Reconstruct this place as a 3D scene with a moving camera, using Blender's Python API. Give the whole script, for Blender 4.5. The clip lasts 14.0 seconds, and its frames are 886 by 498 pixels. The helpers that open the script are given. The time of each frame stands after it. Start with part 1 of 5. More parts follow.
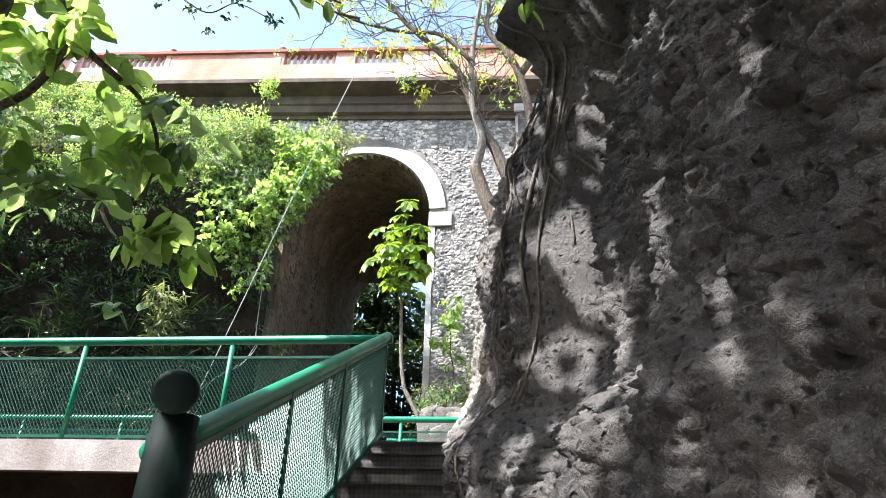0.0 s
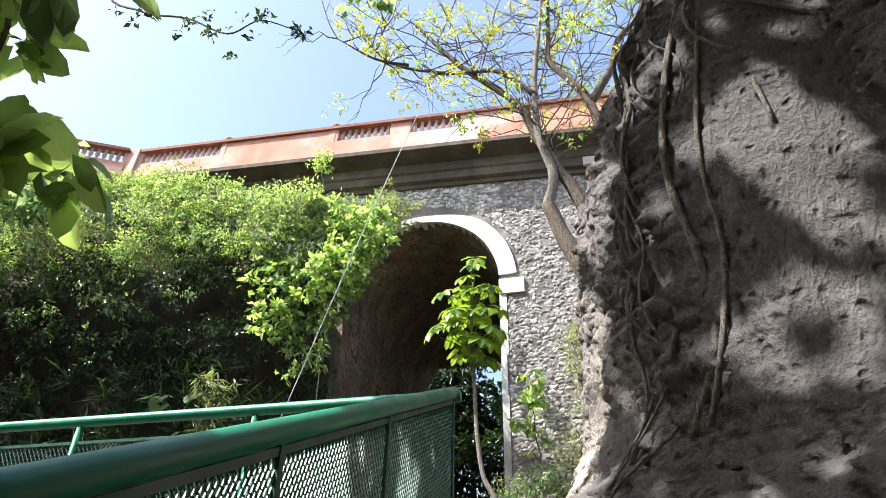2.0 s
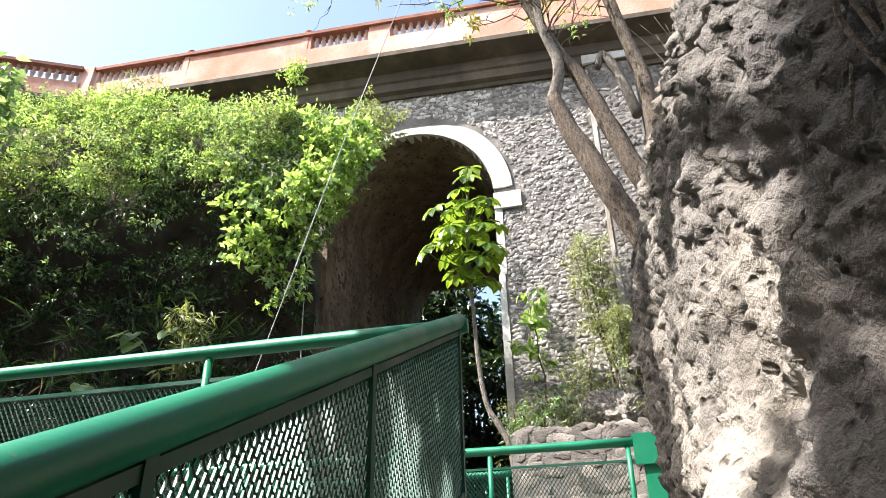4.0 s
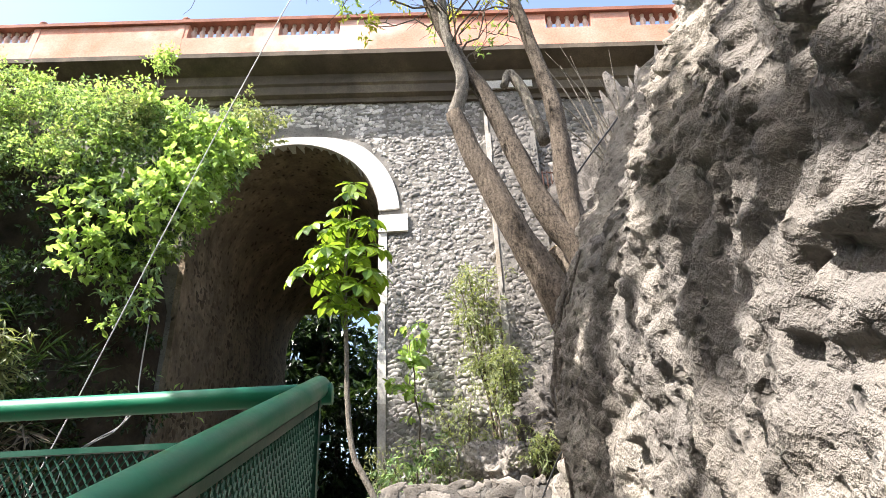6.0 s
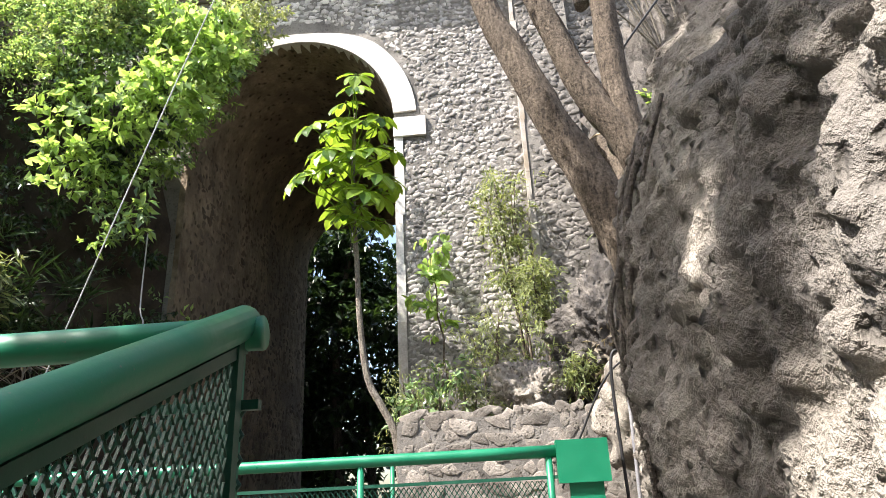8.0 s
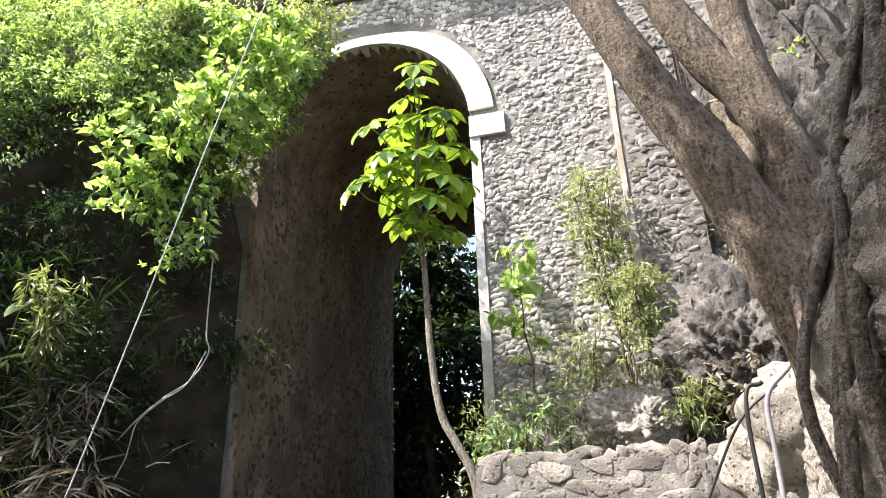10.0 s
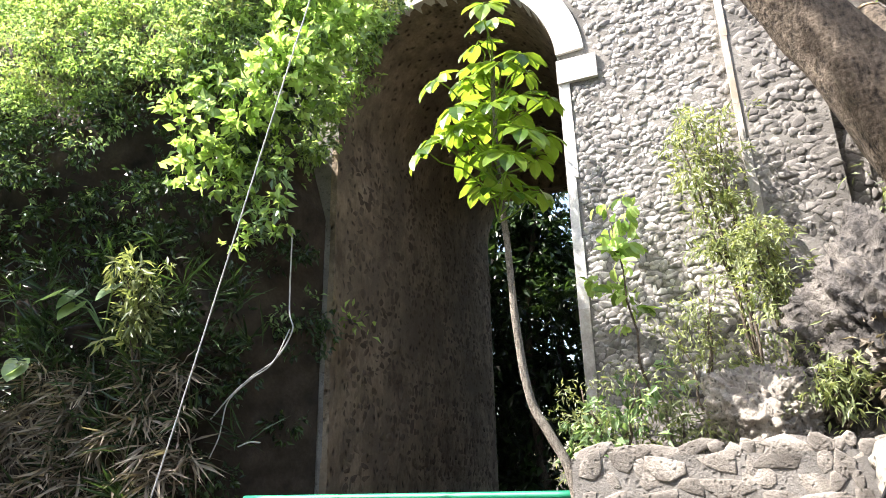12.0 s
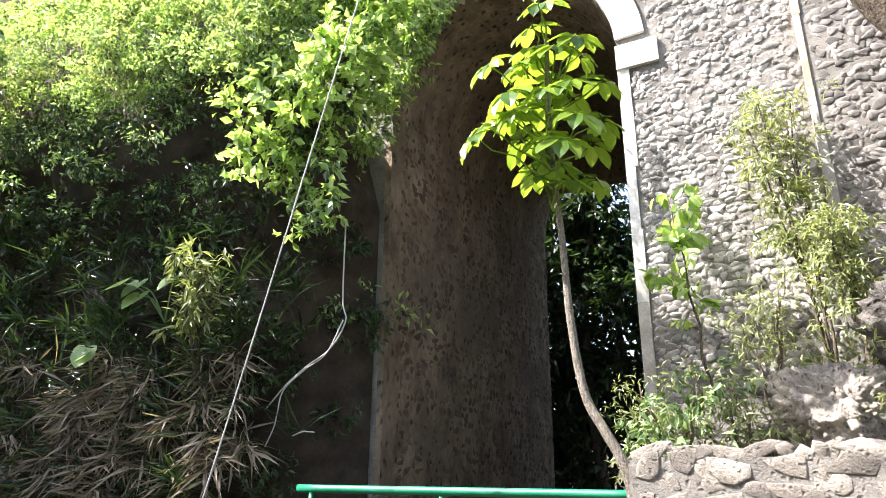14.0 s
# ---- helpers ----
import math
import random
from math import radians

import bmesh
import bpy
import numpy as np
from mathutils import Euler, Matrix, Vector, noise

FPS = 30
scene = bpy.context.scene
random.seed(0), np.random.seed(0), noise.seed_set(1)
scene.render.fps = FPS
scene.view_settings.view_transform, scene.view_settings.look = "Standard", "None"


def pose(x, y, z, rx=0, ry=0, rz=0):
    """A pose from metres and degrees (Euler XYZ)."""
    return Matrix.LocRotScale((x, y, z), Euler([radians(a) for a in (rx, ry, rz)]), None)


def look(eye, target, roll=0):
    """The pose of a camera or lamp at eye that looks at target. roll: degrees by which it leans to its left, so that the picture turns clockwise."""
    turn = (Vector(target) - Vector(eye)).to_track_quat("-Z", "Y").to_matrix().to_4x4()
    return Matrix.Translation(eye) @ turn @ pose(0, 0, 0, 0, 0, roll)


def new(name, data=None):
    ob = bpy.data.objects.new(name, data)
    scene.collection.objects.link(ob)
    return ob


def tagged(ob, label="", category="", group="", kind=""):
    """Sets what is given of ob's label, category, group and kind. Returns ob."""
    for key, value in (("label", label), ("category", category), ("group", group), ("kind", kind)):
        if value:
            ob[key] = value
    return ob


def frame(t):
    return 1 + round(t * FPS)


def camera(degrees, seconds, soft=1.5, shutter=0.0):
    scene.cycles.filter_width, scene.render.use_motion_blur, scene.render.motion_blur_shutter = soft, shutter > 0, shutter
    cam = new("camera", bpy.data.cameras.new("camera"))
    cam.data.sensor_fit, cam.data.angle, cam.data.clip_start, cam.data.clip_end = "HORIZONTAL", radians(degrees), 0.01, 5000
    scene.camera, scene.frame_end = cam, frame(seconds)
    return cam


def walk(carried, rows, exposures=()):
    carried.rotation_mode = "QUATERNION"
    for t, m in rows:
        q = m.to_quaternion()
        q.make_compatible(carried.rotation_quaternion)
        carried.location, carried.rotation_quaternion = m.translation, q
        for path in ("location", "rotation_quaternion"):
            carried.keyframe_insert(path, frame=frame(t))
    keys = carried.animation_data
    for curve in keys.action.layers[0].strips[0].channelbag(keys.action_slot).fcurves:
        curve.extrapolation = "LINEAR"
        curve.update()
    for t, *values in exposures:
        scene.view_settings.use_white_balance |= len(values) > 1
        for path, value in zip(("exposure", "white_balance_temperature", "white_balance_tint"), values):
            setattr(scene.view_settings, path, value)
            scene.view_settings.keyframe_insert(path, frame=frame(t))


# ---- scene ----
cam = camera(67.3, 14.0, 0.85)
PATH = [
    (0, (0.691, 0.853, 1.439), (0.466, 2.639, 2.312), 1.8),
    (0.5, (0.615, 1.344, 1.441), (0.368, 3.105, 2.357), 1.6),
    (1, (0.579, 1.782, 1.437), (0.375, 3.532, 2.383), 0.3),
    (1.5, (0.527, 2.236, 1.468), (0.235, 3.936, 2.479), -0.1),
    (2, (0.419, 2.619, 1.682), (0.008, 4.228, 2.796), 1.5),
    (2.5, (0.35, 2.921, 1.819), (-0.121, 4.513, 2.933), 2.3),
    (2.7, (0.301, 3.03, 1.84), (-0.202, 4.638, 2.918), 2.6),
    (4.8, (-0.004, 4.087, 2.432), (-0.298, 5.851, 3.328), -2.9),
    (5, (-0.035, 4.178, 2.481), (-0.3, 5.947, 3.375), -2.8),
    (5.5, (-0.102, 4.4, 2.631), (-0.256, 6.159, 3.57), -2.5),
    (6, (-0.065, 4.662, 2.761), (-0.11, 6.412, 3.729), -2.6),
    (6.5, (-0.105, 4.931, 2.831), (-0.205, 6.687, 3.783), -1.0),
    (7, (-0.077, 5.19, 2.936), (-0.078, 7.007, 3.772), -1.6),
    (7.2, (-0.044, 5.301, 2.977), (-0.074, 7.132, 3.782), -1.7),
    (9.3, (0.019, 6.506, 3.407), (-0.185, 8.36, 4.127), -3.8),
    (9.5, (0.039, 6.618, 3.442), (-0.148, 8.468, 4.18), -3.9),
    (10, (0.07, 6.839, 3.577), (-0.357, 8.631, 4.355), -1.9),
    (10.5, (0.03, 7.039, 3.672), (-0.503, 8.805, 4.446), -1.4),
    (11, (0.043, 7.211, 3.741), (-0.481, 8.99, 4.489), -2.5),
    (11.5, (0.111, 7.438, 3.893), (-0.54, 9.196, 4.59), -1.7),
    (12, (0.087, 7.552, 3.951), (-0.647, 9.289, 4.618), -1.2),
    (12.5, (0.064, 7.639, 3.972), (-0.673, 9.367, 4.659), -1.3),
    (13, (0.068, 7.67, 3.973), (-0.718, 9.387, 4.631), -0.3),
    (13.5, (0.075, 7.688, 3.966), (-0.767, 9.38, 4.619), 0.2),
    (14, (0.083, 7.71, 3.964), (-0.81, 9.377, 4.614), 0.6),
]
walk(cam, [(t, look(eye, target, roll)) for t, eye, target, roll in PATH],
     [(0.0, 1.92, 5950, 13), (2.5, 1.42, 6300, 15), (5.0, 1.65, 6450, 15), (7.0, 1.58, 6550, 14), (9.5, 1.75, 6450, 15), (11.5, 2.0, 6450, 15), (14.0, 2.2, 6450, 16)])

# ---- light ----
SUN_TO = Vector((-0.60, -0.38, 0.91)).normalized()
world = bpy.data.worlds.new("world")
scene.world = world
world.use_nodes = True
wn = world.node_tree.nodes
sky = wn.new("ShaderNodeTexSky")
sky.sky_type = "NISHITA"
sky.sun_disc = False
sky.dust_density = 3.0
sky.air_density = 1.3
sky.sun_elevation = math.asin(SUN_TO.z)
sky.sun_rotation = math.atan2(SUN_TO.x, SUN_TO.y)
wn["Background"].inputs["Strength"].default_value = 0.13
world.node_tree.links.new(sky.outputs[0], wn["Background"].inputs["Color"])
sun = new("sun", bpy.data.lights.new("sun", "SUN"))
sun.data.energy = 5.0
sun.data.angle = radians(0.5)
sun.data.color = (1.0, 0.96, 0.90)
sun.rotation_euler = SUN_TO.to_track_quat("Z", "Y").to_euler()


# ---- materials ----
def material(name, build):
    m = bpy.data.materials.new(name)
    m.use_nodes = True
    nt = m.node_tree
    bsdf = nt.nodes["Principled BSDF"]

    def node(kind, **values):
        n = nt.nodes.new("ShaderNode" + kind)
        for k, v in values.items():
            n.inputs[k].default_value = v
        return n

    build(nt, bsdf, node, nt.links.new)
    return m


def noise_tex(node, link, coord, scale, detail=6, rough=0.6):
    n = node("TexNoise", Scale=scale, Detail=detail, Roughness=rough)
    link(coord, n.inputs["Vector"])
    return n.outputs["Fac"]


def ramp_of(nt, link, fac, stops):
    r = nt.nodes.new("ShaderNodeValToRGB")
    while len(r.color_ramp.elements) < len(stops):
        r.color_ramp.elements.new(0.5)
    for e, (p, c) in zip(r.color_ramp.elements, stops):
        e.position, e.color = p, (*c, 1)
    link(fac, r.inputs["Fac"])
    return r.outputs["Color"]


def mixed(nt, link, kind, fac, a, b):
    n = nt.nodes.new("ShaderNodeMix")
    n.data_type, n.blend_type = "RGBA", kind
    for value, slot in ((fac, 0), (a, 6), (b, 7)):
        if isinstance(value, (int, float)):
            n.inputs[slot].default_value = value
        elif isinstance(value, tuple):
            n.inputs[slot].default_value = (*value, 1)
        else:
            link(value, n.inputs[slot])
    return n.outputs[2]


def stony(name, dark, light, scale=3.0, grain=40.0, bump=0.6, rough=0.9, pits=0.0, pit_shade=0.45, vary=0.0, stain=None, stretch=(1, 1, 1), distance=0.03, near_tone=None):
    """Stone, plaster, soil and concrete: two scales of colour, grain and relief."""
    def build(nt, bsdf, node, link):
        geo = node("NewGeometry")
        mp = node("Mapping")
        mp.inputs["Scale"].default_value = stretch
        link(geo.outputs["Position"], mp.inputs["Vector"])
        co = mp.outputs["Vector"]
        big = noise_tex(node, link, co, scale)
        fine = noise_tex(node, link, co, grain, 4, 0.7)
        col = ramp_of(nt, link, big, [(0.3, dark), (0.7, light)])
        g = ramp_of(nt, link, fine, [(0.3, (0.55, 0.55, 0.55)), (0.7, (1.0, 1.0, 1.0))])
        col = mixed(nt, link, "MULTIPLY", 0.7, col, g)
        if stain:
            patch = ramp_of(nt, link, noise_tex(node, link, co, scale * 0.35, 5, 0.65), [(0.48, (0, 0, 0)), (0.62, (1, 1, 1))])
            col = mixed(nt, link, "MIX", patch, col, stain)
        height = mixed(nt, link, "MIX", 0.45, big, fine)
        if pits:
            bend = node("TexNoise", Scale=pits * 0.6, Detail=4.0)
            link(co, bend.inputs["Vector"])
            warp = node("VectorMath")
            warp.operation = "MULTIPLY_ADD"
            warp.inputs[1].default_value = (1.6 / pits,) * 3
            link(bend.outputs["Color"], warp.inputs[0])
            link(co, warp.inputs[2])
            v = node("TexVoronoi", Scale=pits)
            link(warp.outputs[0], v.inputs["Vector"])
            hole = ramp_of(nt, link, v.outputs["Distance"], [(0.06, (0.0, 0.0, 0.0)), (0.32, (1, 1, 1))])
            height = mixed(nt, link, "MULTIPLY", 0.6, height, hole)
            # shade inside the pits is put into the colour as well
            col = mixed(nt, link, "MULTIPLY", pit_shade, col, hole)
        # low-y rock: its own greyer tone, with shade also put into the colour
        if near_tone:
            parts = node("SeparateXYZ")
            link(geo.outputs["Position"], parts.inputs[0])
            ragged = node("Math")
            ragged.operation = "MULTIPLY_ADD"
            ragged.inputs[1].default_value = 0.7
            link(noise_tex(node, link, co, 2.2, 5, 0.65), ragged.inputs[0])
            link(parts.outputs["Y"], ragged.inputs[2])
            edge = node("MapRange", **{"From Min": near_tone[0] + 0.35, "From Max": near_tone[1] + 0.35, "To Min": 1.0, "To Max": 0.0})
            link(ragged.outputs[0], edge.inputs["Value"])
            col = mixed(nt, link, "MULTIPLY", edge.outputs["Result"], col, near_tone[2])
        if vary:
            info = node("ObjectInfo")
            tint = ramp_of(nt, link, info.outputs["Random"], [(0.0, (1 - vary,) * 3), (1.0, (1 + vary * 0.4,) * 3)])
            col = mixed(nt, link, "MULTIPLY", 1.0, col, tint)
            tint = ramp_of(nt, link, geo.outputs["Random Per Island"], [(0.0, (1 - vary,) * 3), (1.0, (1 + vary * 0.4,) * 3)])
            col = mixed(nt, link, "MULTIPLY", 1.0, col, tint)
        bm = node("Bump", Strength=bump, Distance=distance)
        link(height, bm.inputs["Height"])
        link(bm.outputs["Normal"], bsdf.inputs["Normal"])
        link(col, bsdf.inputs["Base Color"])
        bsdf.inputs["Roughness"].default_value = rough
        bsdf.inputs["Specular IOR Level"].default_value = 0.25
    return material(name, build)


def leafy(name, dark, light, through_light=0.45, rough=0.35):
    """Leaves: each one its own tone, shiny above, letting light through."""
    def build(nt, bsdf, node, link):
        geo = node("NewGeometry")
        col = ramp_of(nt, link, geo.outputs["Random Per Island"], [(0.0, dark), (0.75, light), (1.0, tuple(min(1, c * 1.25) for c in light))])
        vein = noise_tex(node, link, geo.outputs["Position"], 25.0, 3)
        col = mixed(nt, link, "MULTIPLY", 0.35, col, ramp_of(nt, link, vein, [(0.3, (0.6, 0.6, 0.6)), (0.7, (1, 1, 1))]))
        link(col, bsdf.inputs["Base Color"])
        bsdf.inputs["Roughness"].default_value = rough
        bsdf.inputs["Specular IOR Level"].default_value = 0.6
        tr = node("BsdfTranslucent")
        glow = mixed(nt, link, "MULTIPLY", 1.0, col, (1.3, 1.28, 0.70))
        link(glow, tr.inputs["Color"])
        mx = node("MixShader")
        mx.inputs["Fac"].default_value = through_light
        link(bsdf.outputs[0], mx.inputs[1])
        link(tr.outputs[0], mx.inputs[2])
        link(mx.outputs[0], nt.nodes["Material Output"].inputs["Surface"])
    return material(name, build)


def painted(name, base, worn, rough=0.32):
    """Glossy paint on steel with scuffs, dust and chips."""
    def build(nt, bsdf, node, link):
        geo = node("NewGeometry")
        big = noise_tex(node, link, geo.outputs["Position"], 4.0)
        fine = noise_tex(node, link, geo.outputs["Position"], 60.0)
        col = ramp_of(nt, link, big, [(0.35, base), (0.75, tuple(c * 1.25 for c in base))])
        chip = ramp_of(nt, link, fine, [(0.66, (0, 0, 0)), (0.72, (1, 1, 1))])
        col = mixed(nt, link, "MIX", chip, col, worn)
        link(col, bsdf.inputs["Base Color"])
        r = ramp_of(nt, link, big, [(0.3, (rough * 0.8,) * 3), (0.75, (rough * 1.8,) * 3)])
        link(r, bsdf.inputs["Roughness"])
        bm = node("Bump", Strength=0.15, Distance=0.004)
        link(fine, bm.inputs["Height"])
        link(bm.outputs["Normal"], bsdf.inputs["Normal"])
    return material(name, build)


def barky(name, dark, light, ridge=22.0):
    """Bark: furrows along the limb, flakes and darker patches."""
    def build(nt, bsdf, node, link):
        geo = node("NewGeometry")
        mp = node("Mapping")
        mp.inputs["Scale"].default_value = (1, 1, 0.3)
        link(geo.outputs["Position"], mp.inputs["Vector"])
        furrow = noise_tex(node, link, mp.outputs["Vector"], ridge * 1.5, 5, 0.7)
        flake = noise_tex(node, link, geo.outputs["Position"], ridge * 2.2, 3, 0.6)
        big = noise_tex(node, link, geo.outputs["Position"], 3.0)
        f = mixed(nt, link, "MIX", 0.4, furrow, flake)
        col = ramp_of(nt, link, f, [(0.36, dark), (0.60, light)])
        col = mixed(nt, link, "MULTIPLY", 0.6, col, ramp_of(nt, link, big, [(0.3, (0.5, 0.48, 0.45)), (0.7, (1, 1, 1))]))
        link(col, bsdf.inputs["Base Color"])
        bm = node("Bump", Strength=1.0, Distance=0.04)
        link(f, bm.inputs["Height"])
        link(bm.outputs["Normal"], bsdf.inputs["Normal"])
        bsdf.inputs["Roughness"].default_value = 0.9
        bsdf.inputs["Specular IOR Level"].default_value = 0.2
    return material(name, build)


def tread_plate(name):
    """Dark steel plate with raised lozenges."""
    def build(nt, bsdf, node, link):
        geo = node("NewGeometry")
        mp = node("Mapping")
        mp.inputs["Rotation"].default_value = (0.0, radians(45), 0.0)
        mp.inputs["Scale"].default_value = (36, 36, 36)
        link(geo.outputs["Position"], mp.inputs["Vector"])
        ck = node("TexChecker", Scale=1.0)
        link(mp.outputs["Vector"], ck.inputs["Vector"])
        big = noise_tex(node, link, geo.outputs["Position"], 7.0)
        col = ramp_of(nt, link, big, [(0.3, (0.05, 0.045, 0.045)), (0.7, (0.14, 0.13, 0.12))])
        col = mixed(nt, link, "MULTIPLY", 0.5, col, ramp_of(nt, link, ck.outputs["Fac"], [(0.0, (0.5, 0.5, 0.5)), (1.0, (1.3, 1.3, 1.3))]))
        link(col, bsdf.inputs["Base Color"])
        bm = node("Bump", Strength=0.7, Distance=0.004)
        link(ck.outputs["Fac"], bm.inputs["Height"])
        link(bm.outputs["Normal"], bsdf.inputs["Normal"])
        bsdf.inputs["Roughness"].default_value = 0.55
        bsdf.inputs["Metallic"].default_value = 0.3
    return material(name, build)


M_ROCK = stony("tuff_rock", (0.15, 0.135, 0.115), (0.56, 0.505, 0.42), 2.6, 46.0, 1.0, 0.95, pits=21.0, pit_shade=0.62, stain=(0.20, 0.185, 0.165), stretch=(1, 1, 0.7), distance=0.06, near_tone=(4.5, 4.95, (0.37, 0.38, 0.42)))
M_DARKROCK = stony("dark_basalt", (0.045, 0.042, 0.04), (0.22, 0.20, 0.175), 3.2, 20.0, 1.0, 0.95, pits=9.0, stretch=(1, 1, 0.7), distance=0.12)
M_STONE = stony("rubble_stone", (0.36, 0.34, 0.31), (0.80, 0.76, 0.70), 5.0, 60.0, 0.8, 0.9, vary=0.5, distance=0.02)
# dark stone, made darker still with the tree's shadow in its colour
M_STONE_DARK = stony("dark_shaded_rubble", (0.12, 0.112, 0.102), (0.37, 0.345, 0.31), 5.0, 60.0, 0.8, 0.9, vary=0.5, distance=0.02)
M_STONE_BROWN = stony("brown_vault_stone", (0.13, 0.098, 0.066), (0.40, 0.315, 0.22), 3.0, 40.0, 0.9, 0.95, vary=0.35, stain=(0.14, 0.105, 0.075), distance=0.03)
M_WALLSTONE = stony("low_wall_stone", (0.19, 0.17, 0.145), (0.50, 0.455, 0.39), 4.0, 50.0, 0.9, 0.95, pits=18.0, vary=0.4, distance=0.03)
M_DULLWHITE = stony("stained_plaster", (0.34, 0.315, 0.28), (0.60, 0.56, 0.50), 2.5, 30.0, 0.4, 0.9, stain=(0.30, 0.25, 0.19))
M_MORTAR = stony("lime_mortar", (0.12, 0.112, 0.10), (0.32, 0.30, 0.265), 1.5, 45.0, 0.8, 0.95, pits=14.0)
M_JAMB = stony("weathered_vault", (0.14, 0.105, 0.07), (0.40, 0.315, 0.22), 2.2, 14.0, 1.0, 0.95, pits=6.0, pit_shade=0.8, stain=(0.16, 0.125, 0.09), stretch=(1, 1, 0.7), distance=0.14)
M_WHITE = stony("white_plaster", (0.52, 0.49, 0.44), (0.80, 0.78, 0.73), 1.8, 30.0, 0.4, 0.85)
# brown stone, darkened to carry the overhang's shade in its colour
M_CORNICE = stony("shaded_cornice_stone", (0.055, 0.046, 0.037), (0.20, 0.165, 0.12), 1.2, 25.0, 0.6, 0.9, stain=(0.085, 0.07, 0.055))
M_ORANGE = stony("orange_stucco", (0.56, 0.22, 0.13), (0.74, 0.42, 0.33), 0.7, 22.0, 0.4, 0.85, stain=(0.72, 0.50, 0.43))
M_COPING = stony("red_coping", (0.22, 0.09, 0.06), (0.36, 0.16, 0.11), 2.0, 30.0, 0.4, 0.85)
M_BALUSTER = stony("pale_baluster", (0.50, 0.36, 0.30), (0.70, 0.56, 0.48), 3.0, 40.0, 0.3, 0.85)
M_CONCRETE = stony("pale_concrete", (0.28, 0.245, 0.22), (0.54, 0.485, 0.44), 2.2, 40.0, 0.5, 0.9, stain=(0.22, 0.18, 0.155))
# concrete darkened so that the walkway's shade sits in its colour
M_DECK = stony("shaded_concrete", (0.07, 0.062, 0.055), (0.17, 0.155, 0.135), 1.6, 40.0, 0.4, 0.9)
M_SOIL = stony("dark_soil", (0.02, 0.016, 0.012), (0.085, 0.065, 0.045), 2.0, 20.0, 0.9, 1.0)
M_GREEN = painted("green_paint", (0.006, 0.17, 0.085), (0.10, 0.17, 0.12))
M_MESH = painted("green_mesh_paint", (0.005, 0.065, 0.038), (0.06, 0.08, 0.06), 0.35)
# darker copy of the green paint: the newel's shade put into colour
M_GREEN_SHADED = painted("shaded_green_paint", (0.004, 0.024, 0.015), (0.03, 0.04, 0.03), 0.5)
M_PLATE = tread_plate("tread_plate")
M_BARK = barky("brown_bark", (0.028, 0.022, 0.017), (0.215, 0.175, 0.132))
M_PALEBARK = barky("pale_bark", (0.09, 0.078, 0.062), (0.36, 0.325, 0.27), 34.0)
M_WOODCUT = stony("sawn_wood", (0.42, 0.30, 0.17), (0.62, 0.48, 0.30), 9.0, 60.0, 0.2, 0.8)
M_ROOT = barky("dry_root", (0.10, 0.085, 0.07), (0.34, 0.30, 0.25), 50.0)
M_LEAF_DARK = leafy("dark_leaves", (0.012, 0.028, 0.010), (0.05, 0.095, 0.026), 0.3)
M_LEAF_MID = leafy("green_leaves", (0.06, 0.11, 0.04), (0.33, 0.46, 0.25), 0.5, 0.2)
M_LEAF_LIME = leafy("lime_leaves", (0.14, 0.24, 0.05), (0.48, 0.64, 0.26), 0.55, 0.2)
M_LEAF_GLOSSY = leafy("glossy_leaves", (0.07, 0.15, 0.02), (0.25, 0.37, 0.05), 0.5, 0.28)
M_LEAF_YELLOW = leafy("yellow_leaves", (0.26, 0.30, 0.03), (0.50, 0.52, 0.09), 0.5)
M_LEAF_GREY = leafy("grey_green_leaves", (0.11, 0.15, 0.06), (0.32, 0.36, 0.17), 0.45, 0.5)
M_DRY = leafy("dry_grass", (0.11, 0.09, 0.065), (0.34, 0.29, 0.22), 0.25, 0.8)
M_CABLE = stony("pale_cable", (0.45, 0.44, 0.42), (0.62, 0.61, 0.58), 6.0, 60.0, 0.1, 0.6)
M_BLACK = stony("black_hose", (0.015, 0.015, 0.016), (0.04, 0.04, 0.042), 6.0, 60.0, 0.1, 0.45)
M_GREYPIPE = stony("grey_pipe", (0.18, 0.18, 0.19), (0.30, 0.30, 0.31), 6.0, 60.0, 0.1, 0.5)
M_RUST = stony("rusty_iron", (0.05, 0.03, 0.025), (0.16, 0.07, 0.045), 8.0, 60.0, 0.3, 0.8)


